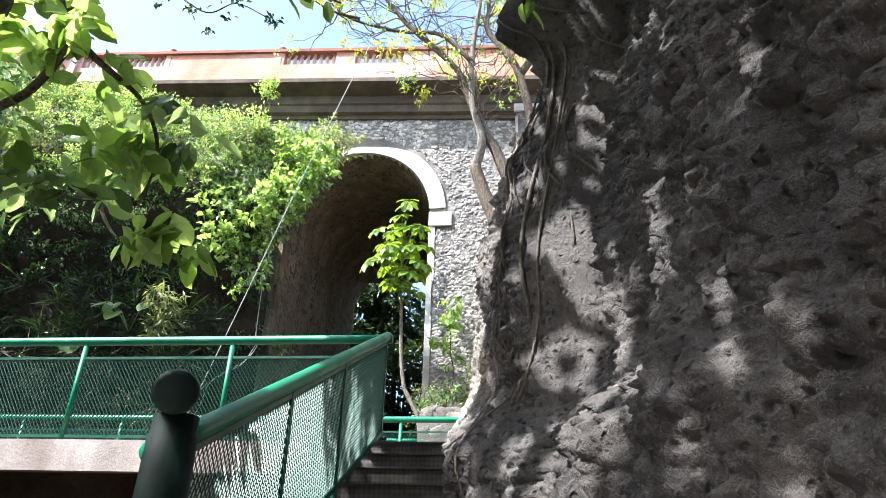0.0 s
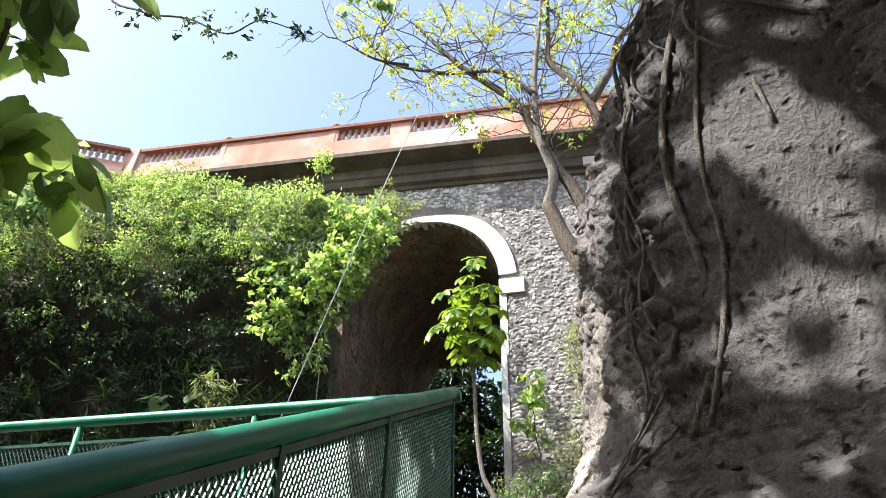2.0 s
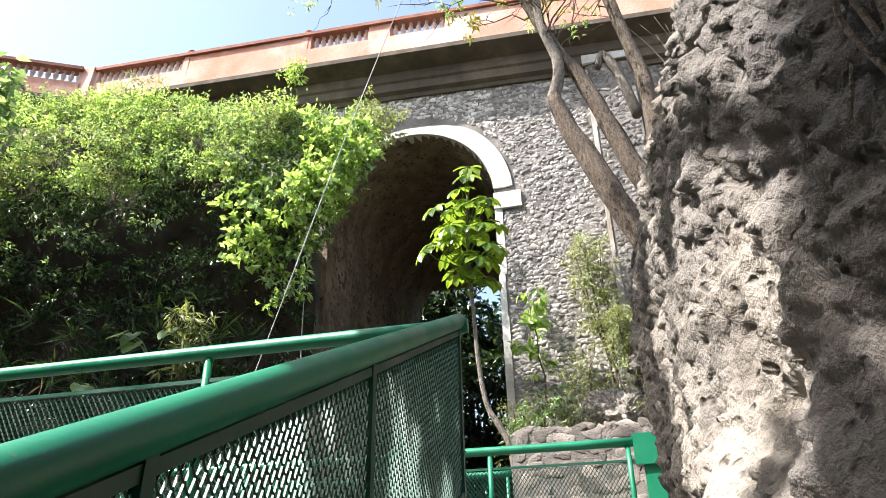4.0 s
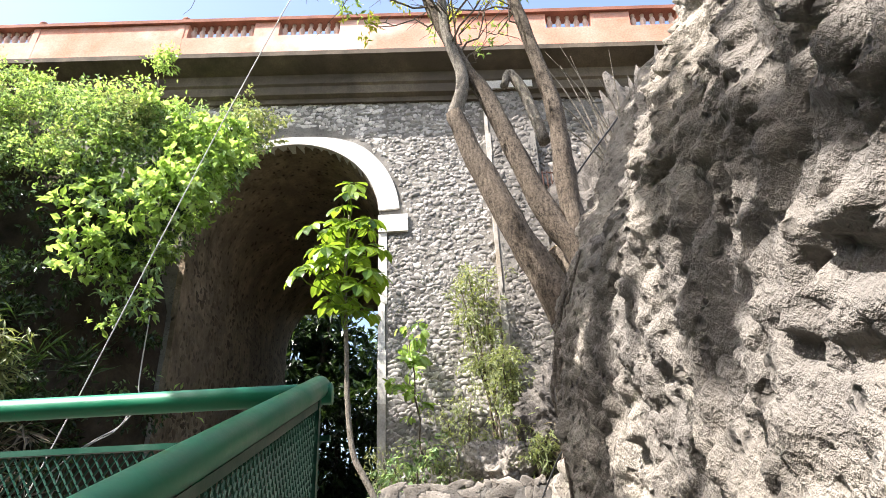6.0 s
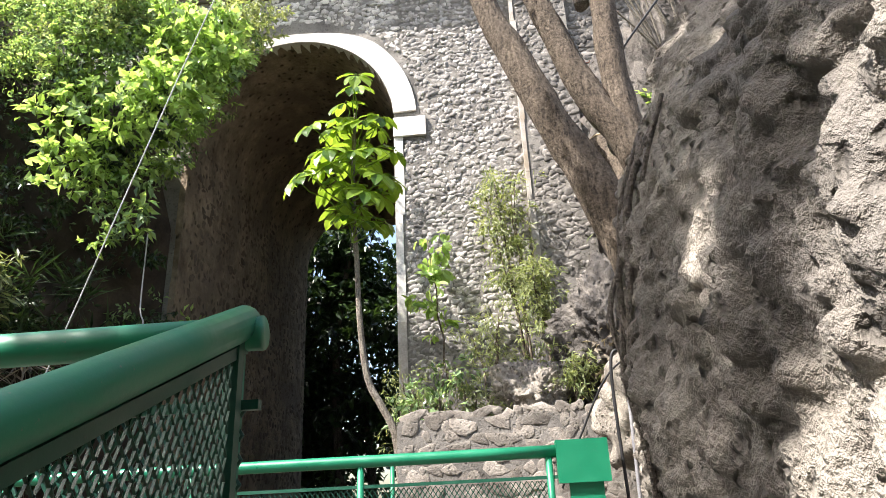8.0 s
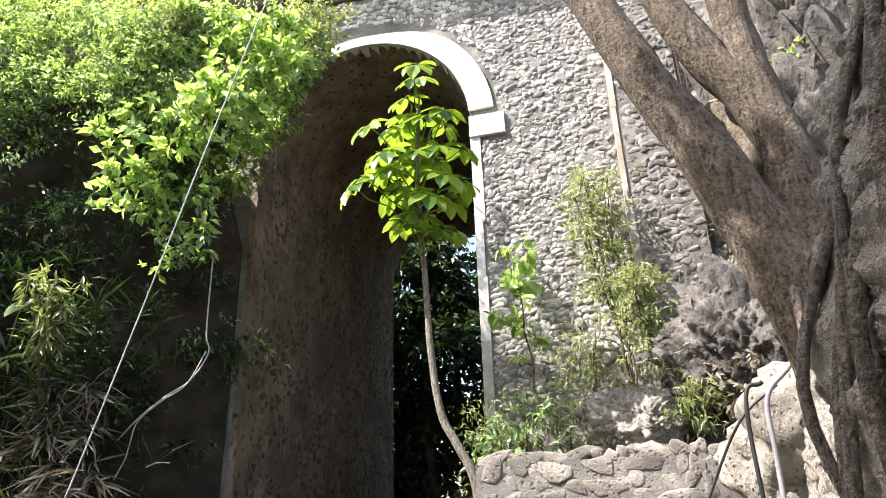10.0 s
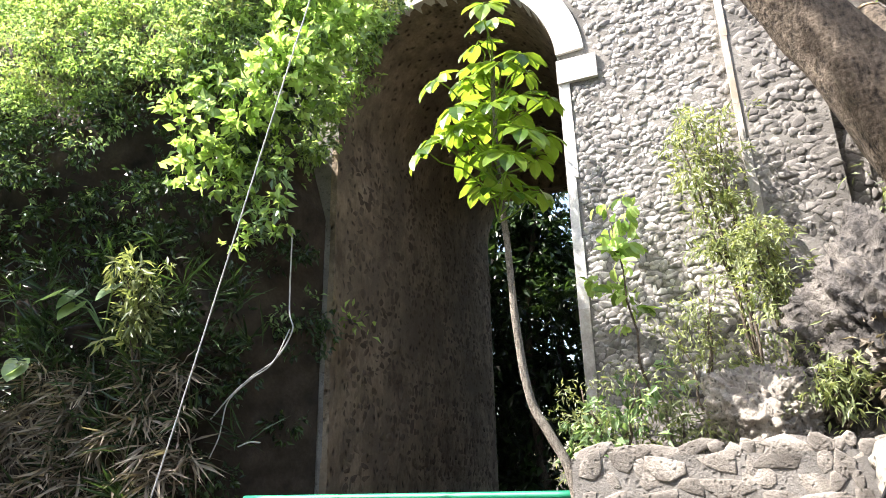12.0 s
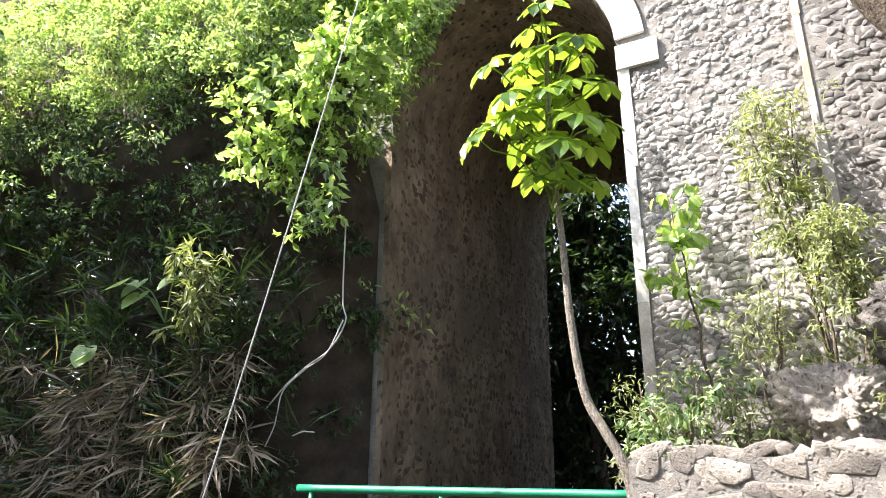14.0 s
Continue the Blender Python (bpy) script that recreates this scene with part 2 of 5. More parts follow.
# ---- mesh helpers ----
class Geo:
    """Collects vertices and faces for one mesh."""

    def __init__(self):
        self.v, self.f = [], []

    def box(self, x0, x1, y0, y1, z0, z1):
        n = len(self.v)
        self.v += [(x, y, z) for z in (z0, z1) for y in (y0, y1) for x in (x0, x1)]
        self.f += [tuple(n + i for i in q) for q in ((0, 2, 3, 1), (4, 5, 7, 6), (0, 1, 5, 4), (2, 6, 7, 3), (0, 4, 6, 2), (1, 3, 7, 5))]
        return self

    def beam(self, a, b, w, h):
        """A square bar from a to b."""
        a, b = Vector(a), Vector(b)
        d = (b - a).normalized()
        s = d.cross(Vector((0, 0, 1)))
        s = s.normalized() if s.length > 1e-4 else Vector((1, 0, 0))
        u = s.cross(d)
        n = len(self.v)
        for p in (a, b):
            for i, j in ((-1, -1), (1, -1), (1, 1), (-1, 1)):
                self.v.append(tuple(p + s * (i * w / 2) + u * (j * h / 2)))
        self.f += [tuple(n + i for i in q) for q in ((3, 2, 1, 0), (4, 5, 6, 7), (0, 1, 5, 4), (1, 2, 6, 5), (2, 3, 7, 6), (3, 0, 4, 7))]
        return self

    def tube(self, pts, radii, sides=8, rough=0.0, caps=True):
        """A tapered, bent round limb through pts."""
        pts = [Vector(p) for p in pts]
        if not isinstance(radii, (list, tuple)):
            radii = [radii] * len(pts)
        n0, side = len(self.v), None
        for i, p in enumerate(pts):
            d = (pts[min(i + 1, len(pts) - 1)] - pts[max(i - 1, 0)]).normalized()
            if side is None:
                side = d.orthogonal().normalized()
            side = (side - d * side.dot(d)).normalized()
            up = d.cross(side)
            for k in range(sides):
                a = 2 * math.pi * k / sides
                r = radii[i] * (1 + (rough * noise.noise(p * 3.1 + Vector((k * 1.7, 0, 0))) if rough else 0))
                self.v.append(tuple(p + side * (r * math.cos(a)) + up * (r * math.sin(a))))
        for i in range(len(pts) - 1):
            for k in range(sides):
                a, b = n0 + i * sides + k, n0 + i * sides + (k + 1) % sides
                self.f.append((a, b, b + sides, a + sides))
        if caps:
            self.f.append(tuple(n0 + k for k in reversed(range(sides))))
            self.f.append(tuple(n0 + (len(pts) - 1) * sides + k for k in range(sides)))
        return self

    def lathe(self, centre, profile, sides=8):
        """A turned shape: profile of (radius, height)."""
        n0 = len(self.v)
        for r, h in profile:
            for k in range(sides):
                a = 2 * math.pi * k / sides
                self.v.append((centre[0] + r * math.cos(a), centre[1] + r * math.sin(a), centre[2] + h))
        for i in range(len(profile) - 1):
            for k in range(sides):
                a, b = n0 + i * sides + k, n0 + i * sides + (k + 1) % sides
                self.f.append((a, b, b + sides, a + sides))
        self.f.append(tuple(n0 + k for k in reversed(range(sides))))
        self.f.append(tuple(n0 + (len(profile) - 1) * sides + k for k in range(sides)))
        return self

    def leaves(self, base, way, normal, length, width, fold=0.25):
        """Many pointed leaves at once, each folded along its midrib and drooping at the tip (arrays)."""
        way = way / np.linalg.norm(way, axis=1, keepdims=True)
        side = np.cross(way, normal)
        side /= np.maximum(np.linalg.norm(side, axis=1, keepdims=True), 1e-6)
        up = np.cross(side, way)
        L, W = length[:, None], width[:, None]
        mid = base + way * L * 0.45
        rows = np.stack([base, mid + side * W * 0.5 + up * W * fold, mid, mid - side * W * 0.5 + up * W * fold,
                         base + way * L - up * L * 0.12], axis=1)
        n0, n = len(self.v), len(base)
        self.v += [tuple(p) for p in rows.reshape(-1, 3).tolist()]
        for i in range(n):
            k = n0 + 5 * i
            self.f += [(k, k + 1, k + 2), (k + 1, k + 4, k + 2), (k, k + 2, k + 3), (k + 2, k + 4, k + 3)]
        return self

    def broad(self, base, way, normal, length, width, fold=0.12, bend=0.25):
        """Larger oval leaves with a midrib fold and a drooping tip (arrays)."""
        way = way / np.linalg.norm(way, axis=1, keepdims=True)
        side = np.cross(way, normal)
        side /= np.maximum(np.linalg.norm(side, axis=1, keepdims=True), 1e-6)
        up = np.cross(side, way)
        L, W = length[:, None], width[:, None]
        rows = [base]
        for s, w in ((0.28, 0.40), (0.62, 0.50), (0.86, 0.30)):
            mid = base + way * L * s - up * L * bend * s * s
            rows += [mid + side * W * w + up * W * fold, mid, mid - side * W * w + up * W * fold]
        rows.append(base + way * L - up * L * bend)
        n0 = len(self.v)
        self.v += [tuple(p) for p in np.stack(rows, axis=1).reshape(-1, 3).tolist()]
        pat = ((0, 1, 2), (0, 2, 3), (1, 4, 5, 2), (2, 5, 6, 3), (4, 7, 8, 5), (5, 8, 9, 6), (7, 10, 8), (8, 10, 9))
        for i in range(len(base)):
            self.f += [tuple(n0 + 11 * i + q for q in f) for f in pat]
        return self

    def mesh(self, name, mat, smooth=False):
        me = bpy.data.meshes.new(name)
        me.from_pydata(self.v, [], self.f)
        me.materials.append(mat)
        if smooth:
            me.polygons.foreach_set("use_smooth", [True] * len(me.polygons))
        me.update()
        return me


def thing(name, geo, mat, label, category, group="", kind="", smooth=False):
    return tagged(new(name, geo.mesh(name, mat, smooth)), label, category, group, kind)


def part(name, geo, mat, parent, label="", smooth=False):
    ob = new(name, geo.mesh(name, mat, smooth))
    ob.parent = parent
    return tagged(ob, label)


def group_of(name, at, label, category, group="", kind=""):
    ob = new(name)
    ob.empty_display_size = 0.1
    ob.location = at
    return tagged(ob, label, category, group, kind)


def part_at(name, geo, mat, parent, label="", smooth=False):
    """A part given in world places under an Empty that stands elsewhere."""
    ob = part(name, geo, mat, parent, label, smooth)
    ob.matrix_parent_inverse = Matrix.Translation(-parent.location)
    return ob


def smoothstep(a, b, x):
    t = min(1.0, max(0.0, (x - a) / (b - a)))
    return t * t * (3 - 2 * t)


def lerp_table(table, x):
    return float(np.interp(x, [p[0] for p in table], [p[1] for p in table]))


def unit(n, seed):
    r = np.random.RandomState(seed)
    d = r.normal(size=(n, 3))
    return d / np.linalg.norm(d, axis=1, keepdims=True)


def leaf_ball(geo, centre, radii, n, size, seed, out=0.6, droop=0.3, shell=0.55, slim=0.45, broad=False):
    """n leaves round a centre, denser towards the outside, in loose tufts."""
    r = np.random.RandomState(seed)
    tufts = max(4, n // 9)
    d = unit(tufts, seed + 1)
    rad = (shell + (1 - shell) * r.rand(tufts, 1)) * (0.75 + 0.5 * r.rand(tufts, 1))
    tuft = d * rad
    pick = r.randint(0, tufts, n)
    p = (tuft[pick] + r.normal(size=(n, 3)) * 0.13) * np.array(radii) + np.array(centre)
    way = tuft[pick] * out + r.normal(size=(n, 3)) * 0.6 + np.array([0, 0, -droop])
    nor = r.normal(size=(n, 3)) * 0.5 + np.array([-0.35, -0.35, 0.8])
    L = size * (0.6 + 0.7 * r.rand(n))
    return (geo.broad if broad else geo.leaves)(p, way, nor, L, L * slim * (0.8 + 0.4 * r.rand(n)))


# ---- setting: ground, bank, viaduct ----
FY = 16.585                      # face of the viaduct
AX, AR, SPRING = -3.70, 2.02, 10.25   # arch axis, radius, springing height
DEEP = 8.0
LAND, SLOPE, EDGE = 2.55, 0.445, 7.33  # landing height, stair slope, top of the flight


def ground_height(x, y):
    h = 1.6 * smoothstep(8.0, 12.5, y) + 0.9 * smoothstep(12.0, 16.0, y)
    h += 0.12 * noise.noise(Vector((x * 0.6, y * 0.6, 0)))
    return h - 0.05


def terrain():
    g = Geo()
    xs = [-400, -120, -50, -25] + [-16 + 0.5 * i for i in range(65)] + [25, 50, 120, 400]
    ys = [-400, -120, -50, -20, -10] + [-5 + 0.5 * i for i in range(77)] + [45, 70, 150, 400]
    for y in ys:
        for x in xs:
            g.v.append((x, y, ground_height(x, y)))
    w = len(xs)
    g.f = [(j * w + i, j * w + i + 1, (j + 1) * w + i + 1, (j + 1) * w + i) for j in range(len(ys) - 1) for i in range(w - 1)]
    return thing("ground", g, M_SOIL, "dark bare soil at the foot of the viaduct", "ground", kind="structure", smooth=True)


terrain()


def hillside():
    """Unseen leafy slopes added behind the walker to cut down sky light."""
    line = [(-13.0, 9.5), (-12.0, 4.0), (-11.5, -2.0), (-9.0, -7.0), (-3.0, -9.5), (4.0, -9.0), (9.0, -7.0)]
    pts = [(float(np.interp(s, range(7), [p[0] for p in line])), float(np.interp(s, range(7), [p[1] for p in line]))) for s in np.linspace(0, 6, 61)]
    g, leaves, r = Geo(), Geo(), random.Random(14)
    for x, y in pts:
        out = Vector((x + 1.0, y - 4.0)).normalized()
        for k in range(21):
            h = 11.5 * k / 20
            d = 0.22 * h + 0.6 * noise.noise(Vector((x * 0.4, y * 0.4, h * 0.4)))
            g.v.append((x + out.x * d, y + out.y * d, h - 0.3))
    g.f = [(i * 21 + k, i * 21 + k + 1, (i + 1) * 21 + k + 1, (i + 1) * 21 + k) for i in range(60) for k in range(20)]
    thing("hillside", g, M_SOIL, "unseen dark slope added to block sky light", "slope", kind="structure", smooth=True)
    for i in range(150):
        p = Vector(g.v[r.randrange(len(g.v))])
        leaf_ball(leaves, p, (1.0, 1.0, 0.9), 60, 0.30, 9000 + i, shell=0.3)
    thing("undergrowth", leaves, M_LEAF_DARK, "dark leaves on the unseen slope added to block sky light", "undergrowth", kind="stuff")


hillside()


def arch_z(x):
    return SPRING + math.sqrt(max(0.0, AR * AR - (x - AX) ** 2))


def viaduct_wall():
    """The stone body with the arch cut through it."""
    g = Geo()
    x0, x1, top = -16.0, 9.0, 13.9
    arc = [AX - AR * math.cos(math.pi * i / 28) for i in range(29)]
    for y in (FY, FY + DEEP):
        n = len(g.v)
        left = [(x0, y, -1), (AX - AR, y, -1), (AX - AR, y, SPRING), (AX - AR, y, top), (x0, y, top)]
        right = [(AX + AR, y, -1), (x1, y, -1), (x1, y, top), (AX + AR, y, top), (AX + AR, y, SPRING)]
        g.v += left + right
        g.f += [tuple(range(n, n + 5)), tuple(range(n + 5, n + 10))]
        for a, b in zip(arc, arc[1:]):
            n = len(g.v)
            g.v += [(a, y, arch_z(a)), (b, y, arch_z(b)), (b, y, top), (a, y, top)]
            g.f.append((n, n + 1, n + 2, n + 3))
    n = len(g.v)
    g.v += [(x0, FY, top), (x1, FY, top), (x1, FY + DEEP, top), (x0, FY + DEEP, top)]
    g.f.append((n, n + 1, n + 2, n + 3))
    wall = thing("wall_viaduct", g, M_MORTAR, "viaduct wall of lime-mortared rubble pierced by an arch", "wall", kind="structure")
    v = Geo()
    rings = 24
    for j in range(rings + 1):
        y = FY + 0.02 + (DEEP - 0.04) * j / rings
        row = [(AX - AR, y, -1.0 + (SPRING + 1.0) * k / 26) for k in range(26)]
        row += [(x, y, arch_z(x)) for x in arc]
        row += [(AX + AR, y, SPRING - (SPRING + 1.0) * (k + 1) / 26) for k in range(26)]
        for p in row:
            q = Vector(p)
            inward = (Vector((AX, y, min(p[2], SPRING))) - q).normalized()
            d = 0.02 * noise.turbulence(q * 2.5, 3, True) * min(1.0, j / 2) if j < rings else 0.0
            v.v.append(tuple(q + inward * (0.012 + d)))
    w = 26 + 29 + 26
    v.f = [(j * w + i, (j + 1) * w + i, (j + 1) * w + i + 1, j * w + i + 1) for j in range(rings) for i in range(w - 1)]
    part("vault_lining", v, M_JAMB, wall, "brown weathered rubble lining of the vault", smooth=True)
    return wall


WALL = viaduct_wall()


def rear_trees_wall():
    g = Geo()
    g.box(AX - AR - 0.3, AX + AR + 0.3, FY + DEEP - 0.5, FY + DEEP - 0.02, 11.6, SPRING + AR + 0.2)
    part("rear_lintel", g, M_JAMB, WALL, "dark lintel across the far end")


rear_trees_wall()


def arch_ring():
    """White plastered voussoirs, an impost block and quoins on the right jamb."""
    angles = [math.radians(a) for a in range(3, 112, 12)]
    for a0, a1 in zip(angles, angles[1:]):
        g = Geo()
        inner = AR - 0.015
        n = 4
        for y in (FY - 0.05, FY + 0.30):
            for rim in (0, 1):
                for k in range(n + 1):
                    a = a0 + (a1 - a0 - 0.0008) * k / n
                    # rim thins towards the crown: cornice shadow put into the ring's shape
                    r = AR + 0.43 - 0.24 * smoothstep(0.75, 1.5, a) if rim else inner
                    g.v.append((AX + r * math.cos(a), y, SPRING + r * math.sin(a)))
        m = n + 1
        for k in range(n):
            g.f += [(k, k + 1, m + k + 1, m + k), (2 * m + k, 3 * m + k, 3 * m + k + 1, 2 * m + k + 1),
                    (k, 2 * m + k, 2 * m + k + 1, k + 1), (m + k, m + k + 1, 3 * m + k + 1, 3 * m + k)]
        g.f += [(0, m, 3 * m, 2 * m), (n, 2 * m + n, 3 * m + n, m + n)]
        part("voussoir", g, M_WHITE, WALL)
    for x0, x1 in ((AX + AR - 0.02, AX + AR + 0.60),):
        part("impost", Geo().box(x0, x1, FY - 0.07, FY + 0.4, SPRING - 0.44, SPRING - 0.03), M_WHITE, WALL)
    z, r = 1.0, random.Random(3)
    while z < SPRING - 0.5:
        h = r.uniform(0.7, 1.1)
        top = min(z + h - 0.002, SPRING - 0.441)
        wide = r.uniform(0.11, 0.17)
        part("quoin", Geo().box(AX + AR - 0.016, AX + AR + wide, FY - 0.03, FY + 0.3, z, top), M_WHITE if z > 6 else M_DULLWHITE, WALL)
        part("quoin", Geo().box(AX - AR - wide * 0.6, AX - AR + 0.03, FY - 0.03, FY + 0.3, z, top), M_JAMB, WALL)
        z += h


arch_ring()


def pilaster():
    g = Geo().box(0.72, 1.78, FY - 0.16, FY + 0.1, 3.0, 13.35)
    p = thing("trim_pilaster", g, M_MORTAR, "flat pilaster of patched grey mortar on the viaduct", "pilaster", kind="structure")
    part("cap", Geo().box(0.66, 1.86, FY - 0.26, FY + 0.1, 13.35, 13.62), M_WHITE, p, "white plaster cap")
    z, r = 7.0, random.Random(8)
    while z < 13.2:
        h = r.uniform(0.5, 1.1)
        part("edge_stone", Geo().box(0.69, 0.72 + r.uniform(0.03, 0.09), FY - 0.185, FY + 0.02, z, min(z + h - 0.004, 13.3)), M_DULLWHITE, p)
        z += h


pilaster()

FALL = 0.05                      # the parapet falls gently along its length
CURVE = [(-26.0, 10.6), (-19.0, 13.9), (-13.2, FY), (9.0, FY)]   # front line of the parapet, bending towards the viewer


def along(profile, name, mat, label, category, over=0.0):
    """A moulding with the given (out, z) profile, along the bent front line."""
    g = Geo()
    n = len(profile)
    dirs = []
    for i in range(len(CURVE)):
        a, b = Vector(CURVE[max(i - 1, 0)]), Vector(CURVE[min(i + 1, len(CURVE) - 1)])
        d = (b - a).normalized()
        dirs.append(Vector((d.y, -d.x)))
    for c, nrm in zip(CURVE, dirs):
        for out, z in profile:
            g.v.append((c[0] + nrm.x * out, c[1] + nrm.y * out, z))
    for i in range(len(CURVE) - 1):
        for k in range(n):
            a, b = i * n + k, i * n + (k + 1) % n
            g.f.append((a, a + n, b + n, b))
    g.f += [tuple(range(n)), tuple(reversed(range(len(g.v) - n, len(g.v))))]
    ob = thing(name, g, mat, label, category, kind="structure")
    ob.rotation_euler.y = FALL
    ob.location.x = -FALL * 14.2
    return ob


along([(-0.5, 13.27), (0.08, 13.27), (0.10, 13.38), (0.22, 13.42), (0.24, 13.64), (0.30, 13.68), (0.30, 13.95), (0.60, 14.03), (0.80, 14.09), (0.80, 14.22), (-0.5, 14.22)],
      "trim_cornice", M_CORNICE, "brown moulded stone cornice under the parapet, overhang shade put into its colour", "cornice")
along([(-8.0, 13.95), (-0.6, 13.95), (-0.6, 14.2), (-8.0, 14.2)], "floor_deck", M_CONCRETE, "concrete deck on top of the viaduct", "deck")


def parapet():
    """Orange parapet: solid panels between runs of balusters, dark red coping, small posts."""
    base, rail, top = 14.22, 14.76, 15.22
    p = group_of("parapet", (0, FY, base), "faded orange stucco parapet with balusters and red coping", "parapet", kind="structure")
    p.rotation_euler.y = FALL
    part_at("plinth", Geo().box(-13.1, 9.0, FY - 0.76, FY - 0.50, base, rail), M_ORANGE, p)
    part_at("coping", Geo().box(-13.1, 9.0, FY - 0.83, FY - 0.43, top, top + 0.10), M_COPING, p, "dark red coping")
    open_runs = [(-12.95, -10.15), (-6.28, -4.66), (-4.06, -2.6), (2.25, 3.3), (4.2, 5.3), (6.4, 8.2)]
    x = -13.1
    for a, b in open_runs + [(9.0, 9.0)]:
        part_at("panel", Geo().box(x, a, FY - 0.75, FY - 0.51, rail, top), M_ORANGE, p)
        x = b
    shape = [(0.05, 0), (0.05, 0.05), (0.03, 0.09), (0.06, 0.18), (0.075, 0.26), (0.05, 0.33), (0.03, 0.38), (0.05, 0.41), (0.05, 0.46)]
    me = Geo().lathe((0, 0, 0), shape, 8).mesh("baluster", M_BALUSTER, True)
    for a, b in open_runs:
        count = max(3, int((b - a) / 0.19))
        for i in range(count):
            ob = new("baluster", me)
            ob.parent = p
            ob.location = (a + (i + 0.5) * (b - a) / count, -0.63, rail - base)
    for x in (-10.05, -6.45):
        part_at("post", Geo().box(x - 0.08, x + 0.08, FY - 0.764, FY - 0.496, base + 0.004, top + 0.14), M_ORANGE, p)
        part_at("finial", Geo().lathe((x, FY - 0.63, top + 0.14), [(0.1, 0), (0.06, 0.04), (0.12, 0.10), (0.1, 0.16), (0.03, 0.21)], 10), M_COPING, p, "small dark finial", True)
    # the bent run on the far side
    a, b = Vector((-19.3, 13.15)), Vector((-13.45, FY - 0.78))
    c = a.lerp(b, 0.58)
    part_at("post", Geo().box(-13.5, -13.06, FY - 0.86, FY - 0.41, base + 0.004, top + 0.12), M_ORANGE, p)
    part_at("plinth", Geo().beam((*a, (base + rail) / 2), (*b, (base + rail) / 2), 0.26, rail - base), M_ORANGE, p)
    part_at("coping", Geo().beam((*a, top + 0.05), (*b, top + 0.05), 0.38, 0.10), M_COPING, p)
    part_at("panel", Geo().beam((*a, (rail + top) / 2), (*c, (rail + top) / 2), 0.24, top - rail), M_ORANGE, p)
    for i in range(13):
        q = c.lerp(b, (i + 0.5) / 13)
        ob = new("baluster", me)
        ob.parent = p
        ob.location = (q.x, q.y - FY, rail - base)


parapet()

# ---- rock face beside the stairs ----
FACE = [(-6, 2.4), (0.5, 1.6), (1.5, 1.45), (2.5, 1.27), (3.2, 1.22), (3.8, 1.12), (4.1, 0.95), (4.4, 0.68), (4.8, 0.48), (5.3, 0.40), (6.3, 0.37),
        (7.3, 0.37), (7.8, 0.41), (8.3, 0.47), (9.2, 0.66), (10.3, 0.93), (11.4, 1.2), (13.0, 1.4)]
TOP = [(-6, 8.5), (5.0, 7.6), (6.0, 7.0), (7.0, 6.4), (7.6, 5.4), (8.0, 4.6), (8.3, 4.3), (8.7, 4.05), (9.1, 3.95), (10.2, 4.25), (11.4, 4.35), (13.0, 4.9)]


def rock_x(y, z):
    """Where the rock's face lies, before its fine relief."""
    x = lerp_table(FACE, y)
    far = smoothstep(4.2, 5.0, y)
    x += 0.38 * max(0.0, z - 3.5) ** 1.25 * far * (1 - 0.8 * smoothstep(7.0, 7.7, y)) + 0.18 * max(0.0, z - 3.0) * (1 - far)
    x += 0.28 * max(0.0, z - 4.0) * smoothstep(6.2, 7.6, y)
    foot = 1.85 + 0.35 * max(0.0, y - 4.2)
    x -= (0.36 - 0.17 * smoothstep(4.3, 5.0, y)) * (1 - smoothstep(foot, foot + 0.4, z)) * smoothstep(2.0, 3.4, y) * (1 - smoothstep(5.2, 6.0, y))
    x += 0.34 * math.exp(-((y - 4.08) / 0.13) ** 2) * smoothstep(2.1, 2.6, z)
    # bulge near z 5; the unseen overhang above it is added to block light
    lean = 1 - smoothstep(4.5, 5.2, y)
    x -= (0.45 * smoothstep(4.5, 5.0, z) + 1.1 * smoothstep(5.2, 6.8, z)) * lean
    return x


